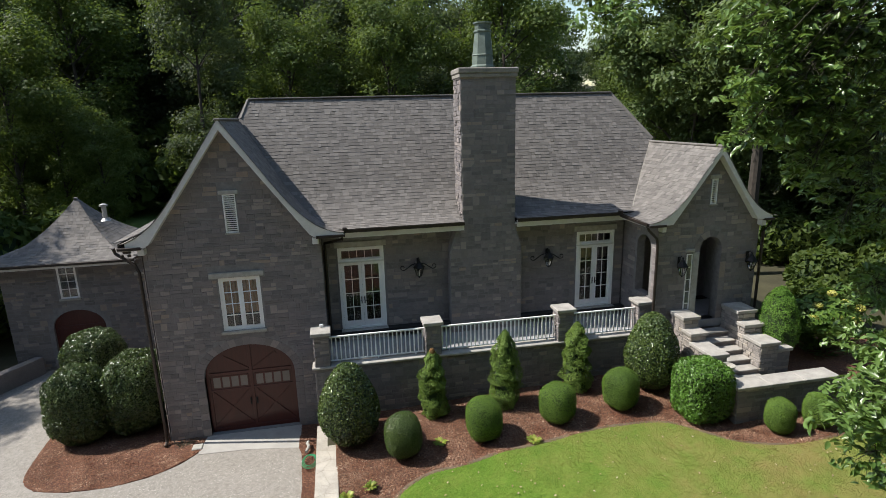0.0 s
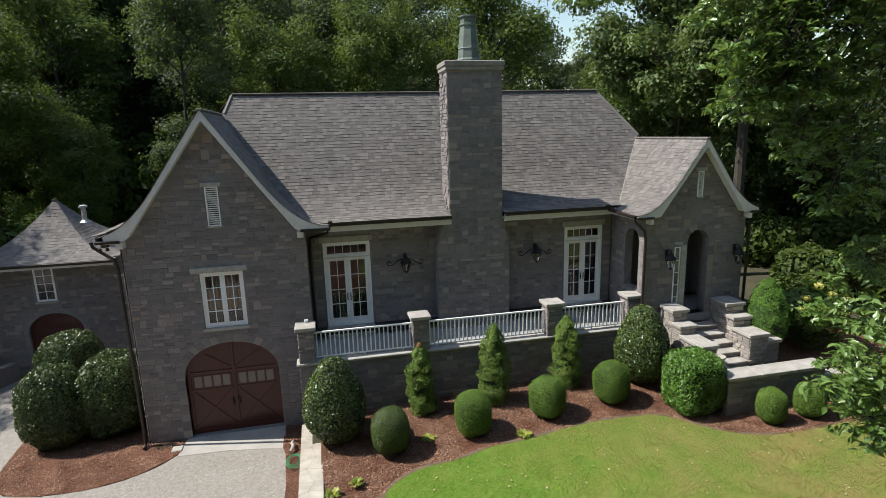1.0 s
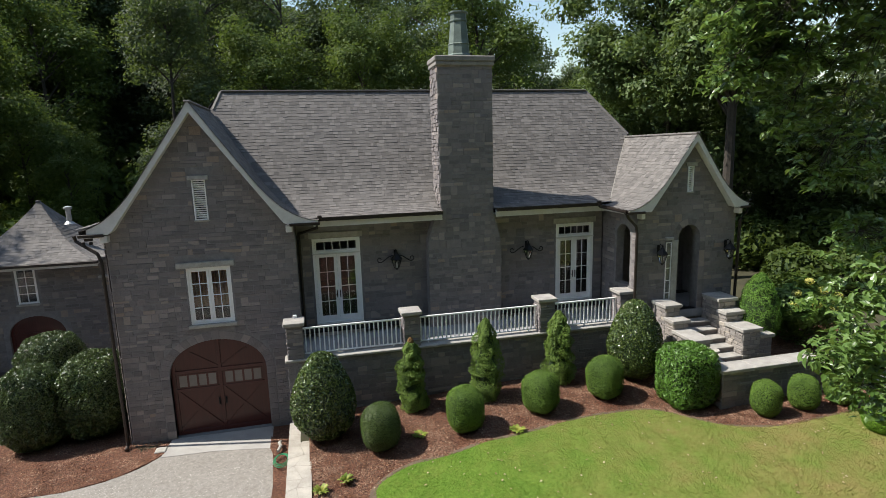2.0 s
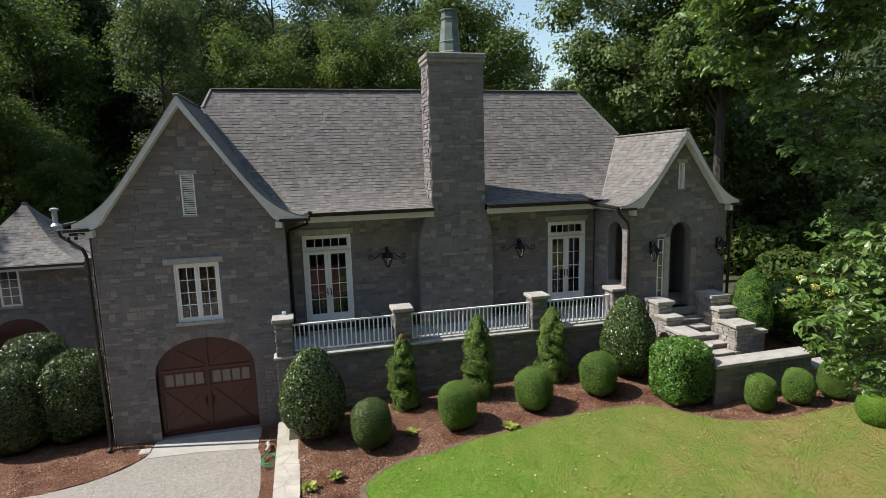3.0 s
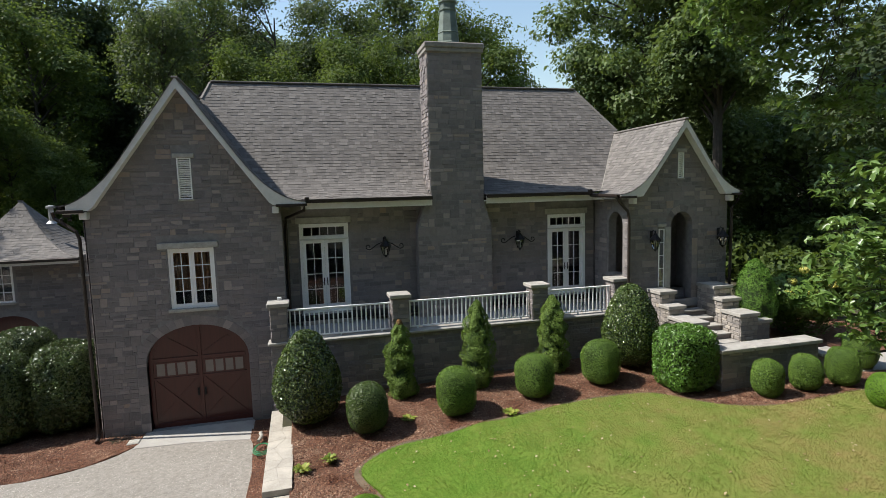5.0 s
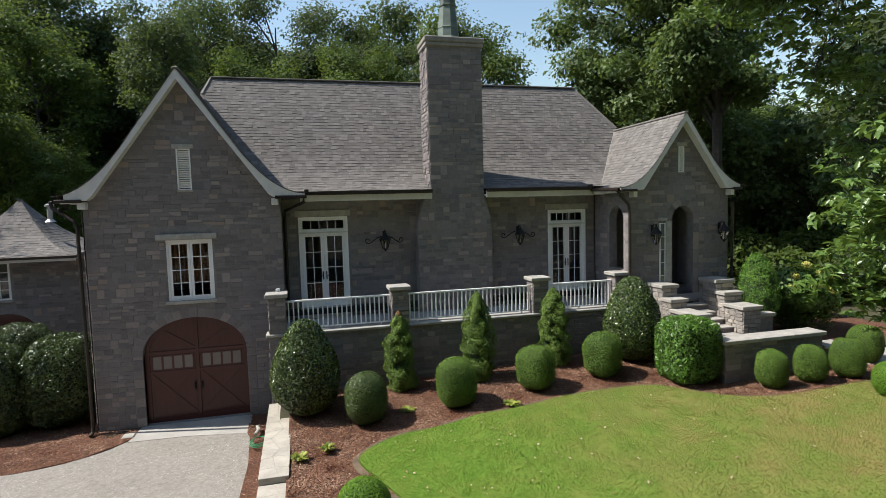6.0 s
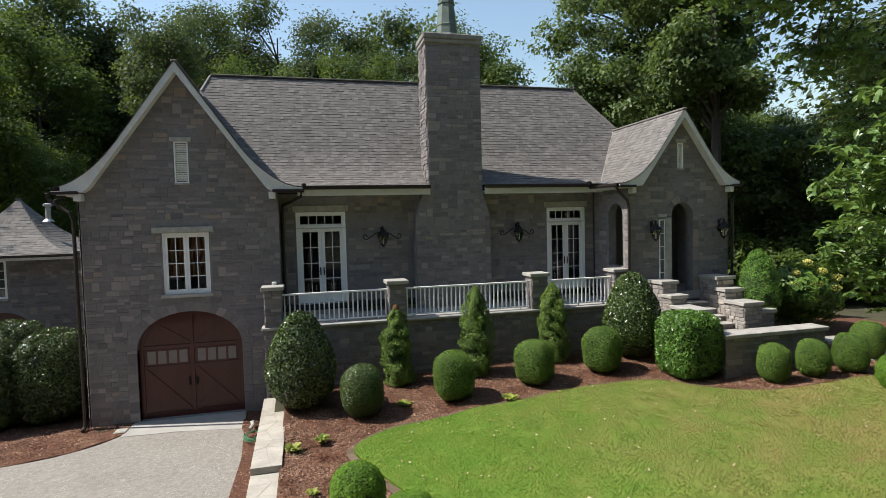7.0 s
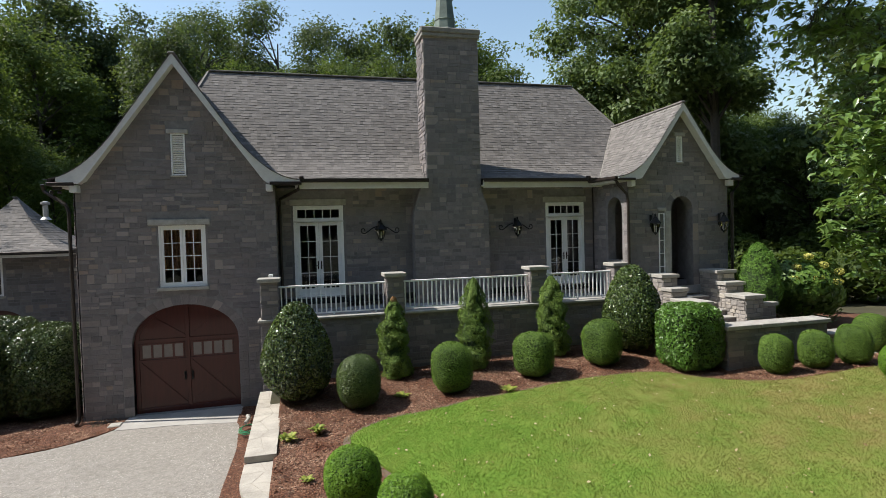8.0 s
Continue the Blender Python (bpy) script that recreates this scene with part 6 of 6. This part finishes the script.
grow_row(-48, 6, 47, 6.2, 2.5, 0.84)
grow_row(-60, 14, 57, 7.0, 3.0, 0.95)
grow_row(-60, 16, 70, 6.2, 3.0, 1.07)
grow_row(20, 70, 72, 8.5, 3.0, 0.72)
grow_row(-6, 40, 86, 6.0, 3.0, 0.84)
grow_row(-95, -4, 82, 5.5, 3.0, 1.05)
grow_row(42, 95, 90, 6.0, 3.0, 0.52)
spots = [p for p in spots if not (-36 < p[0] < -11 and 43 < p[1] < 53.5) and not (-0.36 < p[0] / p[1] < -0.25 and p[1] < 62)]
used = [False] * 7
for x, y, s in spots:
    i = rt.choice((0, 1, 2, 3, 0, 1)) if y < 64 else rt.choice((4, 5)) if y < 77 else 6
    if not used[i]:
        o = kinds[i]
        used[i] = True
        o.location, o.rotation_euler, o.scale = (x, y, ground_z(x, y)), (0, 0, rt.uniform(0, 6.2)), (s, s, s)
    else:
        copy_at(kinds[i], x, y, rt.uniform(0, 6.2), (s * rt.uniform(0.9, 1.1), s * rt.uniform(0.9, 1.1), s))
# trees off to the sides and behind the viewer
for x, y, i, s in ((15.3, 47.5, 2, 0.98), (-26, 66, 4, 1.14), (-21.5, 65, 5, 1.1), (40, 50, 0, 0.5), (48, 44, 1, 0.48), (56, 38, 0, 0.75), (60, 30, 3, 0.75), (50, 53, 2, 0.55), (38, 34, 2, 0.55), (33, 38, 2, 0.55), (-24, 34, 0, 0.9), (-30, 27, 1, 0.95), (-21, 41, 2, 0.7), (-19.5, 44, 2, 0.55), (-25.5, 47, 2, 0.62), (-15.5, 40.5, 2, 0.42), (34, 40, 3, 0.42), (42, 30, 0, 0.8), (46, 20, 1, 0.8), (28, 50, 2, 0.6), (52, 44, 1, 0.55), (38, 55, 3, 0.8), (-34, 12, 0, 0.8), (27, 33, 2, 0.45), (31, 31, 2, 0.5), (35, 36, 2, 0.55), (40, 42, 2, 0.62), (24, 38, 2, 0.6), (45, 36, 3, 0.5), (30, 44, 1, 0.6), (50, 28, 0, 0.55), (36, 22, 2, 0.5), (25.6, 16.4, 0, 0.95), (-22.5, 21.5, 1, 0.47), (-21.8, 26, 0, 0.47), (-22.5, 17, 1, 0.45), (-24, 30.5, 0, 0.5)):
    copy_at(kinds[i], x, y, rt.uniform(0, 6.2), s)
# unseen trees behind the viewer: added to block skylight, also mirrored in the glass
sky_screen.location = (-40, -30, ground_z(-40, -30))
for x, y, s in ((-10, -18, 0.95), (-20, -14, 1.0), (0, -20, 1.05), (9, -17, 0.95), (18, -15, 0.95), (-30, -6, 0.95), (27, -8, 0.95), (-4, -30, 1.1), (14, -28, 1.1), (-16, -28, 1.1), (28, -20, 1.0), (33, 2, 0.9), (-15, -13, 1.0), (-5, -14, 1.0), (4, -13, 1.0), (13, -12, 1.0), (23, -12, 1.0), (-26, -12, 1.0), (8, -24, 1.1), (-9, -24, 1.1), (19, -22, 1.1), (-22, -22, 1.1), (-9, -15, 0.85), (1, -15.5, 0.9), (11, -15.5, 0.85), (20, -18, 0.85), (-19, -17, 0.85)):
    copy_at(sky_screen, x, y, rt.uniform(0, 6.2), s)

# two large trees behind the porch
big = tagged(tree("tree", 201, 27, 4.3, 9.8, 48000, 0.25, OAK, 0.34, 64, spray=1.35, lump=(0.16, 0.30)), "large oak behind the porch with open leafy crown", "tree", "yard trees")
big.location = (22.4, 25.4, ground_z(22.4, 25.4))
big2 = tagged(tree("tree", 202, 27, 6.5, 7.5, 90000, 0.25, OAK, 0.34, 110, spray=1.35, lump=(0.13, 0.25)), "tall leafy tree behind the porch roof", "tree", "yard trees")
big2.location = (22.6, 31.4, ground_z(22.6, 31.4))
mid = tagged(tree("tree", 203, 10, 3.4, 2.0, 10000, 0.28, OAK, 0.2, 30), "smaller light green tree by the back lawn", "tree", "yard trees")
mid.location = (31, 27, ground_z(31, 27))
copy_at(mid, 26.3, 29.6, 1.1, 0.98)
copy_at(mid, 24.2, 30.8, 2.9, 0.88)

# near tree that leans in beside the viewer
near = new("near_tree")
tagged(near, "near shade tree with large glossy green leaves", "tree")
TX, TY = 12.4, 4.6
rg = random.Random(9)
npr = np.random.default_rng(9)
part("trunk", tube(bmesh.new(), [(TX, TY, -0.2), (TX + 0.1, TY, 2), (TX, TY + 0.2, 5), (TX - 0.2, TY + 0.4, 9), (TX - 0.3, TY + 0.6, 13.5)], [0.42, 0.33, 0.28, 0.2, 0.06], 10), "bark", near)
clumps = [(6.75, 5.3, 5.95, 0.26), (7.2, 5.4, 6.2, 0.36), (7.2, 5.2, 5.5, 0.32), (7.6, 5.3, 5.9, 0.42), (7.6, 5.2, 6.6, 0.42), (7.3, 5.2, 7.1, 0.28), (7.8, 5.2, 5.1, 0.34), (9.0, 7.0, 5.3, 0.35), (9.5, 7.0, 5.4, 0.4), (9.9, 7.0, 4.7, 0.45), (9.2, 7.0, 4.6, 0.35),
          (9.7, 7.0, 4.2, 0.4), (8.8, 7.0, 4.9, 0.3), (9.8, 7.0, 6.0, 0.5), (4.8, 9.2, 11.9, 0.4), (5.4, 9.2, 12.1, 0.4), (6.7, 7.6, 9.9, 0.35), (7.0, 7.8, 10.6, 0.4), (7.4, 7.8, 10.4, 0.4), (6.4, 7.5, 10.6, 0.28), (7.8, 7.8, 11.0, 0.4), (6.6, 7.6, 11.7, 0.35), (7.3, 7.8, 12.0, 0.45), (8.0, 7.8, 12.1, 0.5), (8.7, 7.8, 11.9, 0.5), (8.6, 7.4, 10.0, 0.35), (8.6, 7.4, 8.3, 0.3),
          (7.2, 7.4, 10.0, 0.35), (7.8, 7.4, 9.4, 0.35), (6.9, 7.4, 10.6, 0.3), (8.0, 7.4, 10.2, 0.45), (8.4, 7.4, 11.0, 0.5), (8.9, 7.4, 9.5, 0.6), (6.6, 7.4, 11.5, 0.35),
          (9.3, 7.4, 8.3, 0.6), (9.5, 7.4, 7.2, 0.6), (9.7, 7.4, 6.1, 0.6), (10.2, 7.2, 4.9, 0.6), (8.9, 8.5, 9.4, 0.5), (10.1, 8.5, 8.8, 0.8), (11.2, 8.3, 8.6, 0.8), (10.4, 7.6, 7.0, 0.7), (10.4, 8.0, 11.2, 0.8)]
for _ in range(34):
    z = rg.uniform(10.2, 12.9)
    clumps.append((rg.uniform(7.4, 10.6), rg.uniform(7.2, 9.6), z, rg.uniform(0.4, 0.7)))
bm = bmesh.new()
NP, NN = [], []
for x, y, z, r in clumps:
    high = z > 8
    p0 = Vector((TX - 0.3, TY + 0.6, 13.2 if high else max(3.5, z - 0.8)))
    p1 = Vector((x, y, z))
    m1 = p0.lerp(p1, 0.6)
    m1.z = 13.6 if high else m1.z + 0.2
    tube(bm, [p0, m1, p1], [0.018, 0.012, 0.005], 6)
    for _ in range(int(34 * (r / 0.6) ** 1.6)):
        d = Vector((rg.gauss(0, 1), rg.gauss(0, 1), rg.gauss(0, 0.7))).normalized() * r * rg.uniform(0.45, 1.15)
        tip = p1 + d + Vector((0, 0, -0.12 * d.length))
        tube(bm, [p1.lerp(m1, rg.uniform(0, 0.12)), p1 + d * 0.6, tip], [0.005, 0.004, 0.002], 4)
        for k in range(9):
            a = rg.uniform(0, math.tau)
            q = tip + Vector((math.cos(a), math.sin(a), rg.uniform(-0.5, 0.25))) * rg.uniform(0.05, 0.17)
            NP.append(q)
            NN.append((0.35 * math.cos(a), 0.35 * math.sin(a), 0.9))
twig = plain("dark_twig", (0.035, 0.03, 0.022), 0.9, vary=0.3, bumps=0.2)
part("branchwork", bm, twig, near)["kind"] = "stuff"
leaf_mesh("crown", np.array(NP), np.array(NN), 0.155, 90, NEARLEAF, near, 0.48, 0.4, 0.09, droop=0.9, oval=True)

# understorey shrubs at the wood's edge
under = tagged(clipped("woodland_shrub", 2.2, 2.0, 1.6, 0.9, 1700, 0.42, WOOD2, 71, taper=0.25, lumps=0.35, tilt=0.7, depth=0.8, k=0.75, lump_scale=0.8), "loose green woodland shrub", "shrub", "woodland shrubs")
first = True
for x, y, s in ((-17.5, 28.5, 1.25), (-19.5, 33, 1.5), (-16, 35, 1.3), (-24, 31, 1.6), (-29, 40, 1.7), (-5, 41, 1.3), (22.5, 20.5, 0.8), (25.5, 19.5, 0.9), (30, 22, 1.1), (20, 33, 1.2), (27, 33, 1.3), (36, 34, 1.5), (34, 26, 1.2), (19.5, 17.5, 0.7), (40, 26, 1.5),
                (-17.0, 21.0, 0.9), (3, 44, 1.5), (10, 46, 1.6), (46, 35, 1.8), (23, 42, 1.6), (-33, 44, 1.8), (-38, 47, 1.8), (-43, 44, 1.9), (-8, 47, 1.6), (-2, 49, 1.7), (-50, 50, 2.0), (26, 27, 1.0), (29, 25, 1.1), (32, 29, 1.3), (22, 29, 1.1), (-30, 52, 2.2), (-40, 54, 2.4), (-20, 53, 2.2), (-12, 54, 2.2), (-4, 55, 2.2), (4, 53, 2.0), (-48, 58, 2.6), (-58, 55, 2.6), (12, 55, 2.2), (-35, 62, 2.6), (-26, 62, 2.6), (-16, 63, 2.6), (-6, 63, 2.6), (-45, 66, 2.8), (-22, 36, 1.4), (-60, 70, 3.0), (-52, 76, 3.0), (-40, 76, 3.0), (-28, 76, 3.0), (-18, 77, 3.0), (-8, 76, 3.0), (2, 76, 3.0), (12, 77, 3.0), (22, 78, 2.8), (32, 78, 2.8), (-70, 74, 3.2), (42, 78, 3.0), (52, 78, 3.0), (62, 76, 3.0), (44, 62, 2.4), (56, 60, 2.6)):
    if first:
        first = False
        under.location, under.scale = (x, y, ground_z(x, y)), (s, s, s)
    else:
        copy_at(under, x, y, rt.uniform(0, 6.2), s)

# back lawns
grass2 = plain("rough_grass", (0.075, 0.13, 0.025), 0.9, vary=0.35, scale=1.2, bumps=0.6, fine=25)
bl = tagged(patch("back_lawn", smooth_loop([(27.5, 30.5), (32, 28.5), (38, 27.5), (44, 30), (42, 35), (34, 36), (29, 35)], 4), grass2, 0.02, 1.2), "grass behind the porch", "lawn", kind="structure")
bl2 = tagged(patch("back_lawn", smooth_loop([(-24, 45), (-13, 36), (-9, 38), (-12, 50), (-20, 62), (-30, 72), (-34, 66)], 4), grass2, 0.02, 1.5), "sunlit strip of grass in the woods", "lawn", kind="structure")

# iron fence on the back lawn
fence = thing("iron_fence", "black iron fence along the back lawn", "fence")
fa, fb = Vector((24.6, 27.6, 0)), Vector((33.5, 26.2, 0))
for k in range(8):
    p = fa.lerp(fb, k / 7)
    z = ground_z(p.x, p.y)
    part("post", boxes((p.x - 0.03, p.x + 0.03, p.y - 0.03, p.y + 0.03, z - 0.1, z + 1.35)), "iron", fence)
for h in (0.2, 1.15):
    part("rail", tube(bmesh.new(), [(fa.x, fa.y, ground_z(fa.x, fa.y) + h), (fb.x, fb.y, ground_z(fb.x, fb.y) + h)], 0.02, 5), "iron", fence)
for k in range(1, 110):
    p = fa.lerp(fb, k / 110)
    z = fa.z + ground_z(fa.x, fa.y) * (1 - k / 110) + ground_z(fb.x, fb.y) * k / 110
    part("picket", boxes((p.x - 0.008, p.x + 0.008, p.y - 0.008, p.y + 0.008, z + 0.1, z + 1.25)), "iron", fence)

# low wall beside the drive
sw = part("drive_wall", slab([(-13.4, 24.6), (-13.05, 24.45), (-16.2, 18.6), (-16.6, 18.8)], [], lambda u, w, d: (u, w, 0.55 - d), 1.4), "stone_far")
tagged(sw, "low rough stone wall along the drive", "wall", kind="structure")


# ---- single stones and shingles ----
for q, parent in ORDER:
    PIECES.append(("shingle", q, [(0, 1, 2, 3), (4, 5, 1, 0), (4, 0, 3), (1, 5, 2)], "shingle_piece", parent))
for nm, q, f, mat, parent in PIECES:
    raw(nm, q, f, mat, parent)
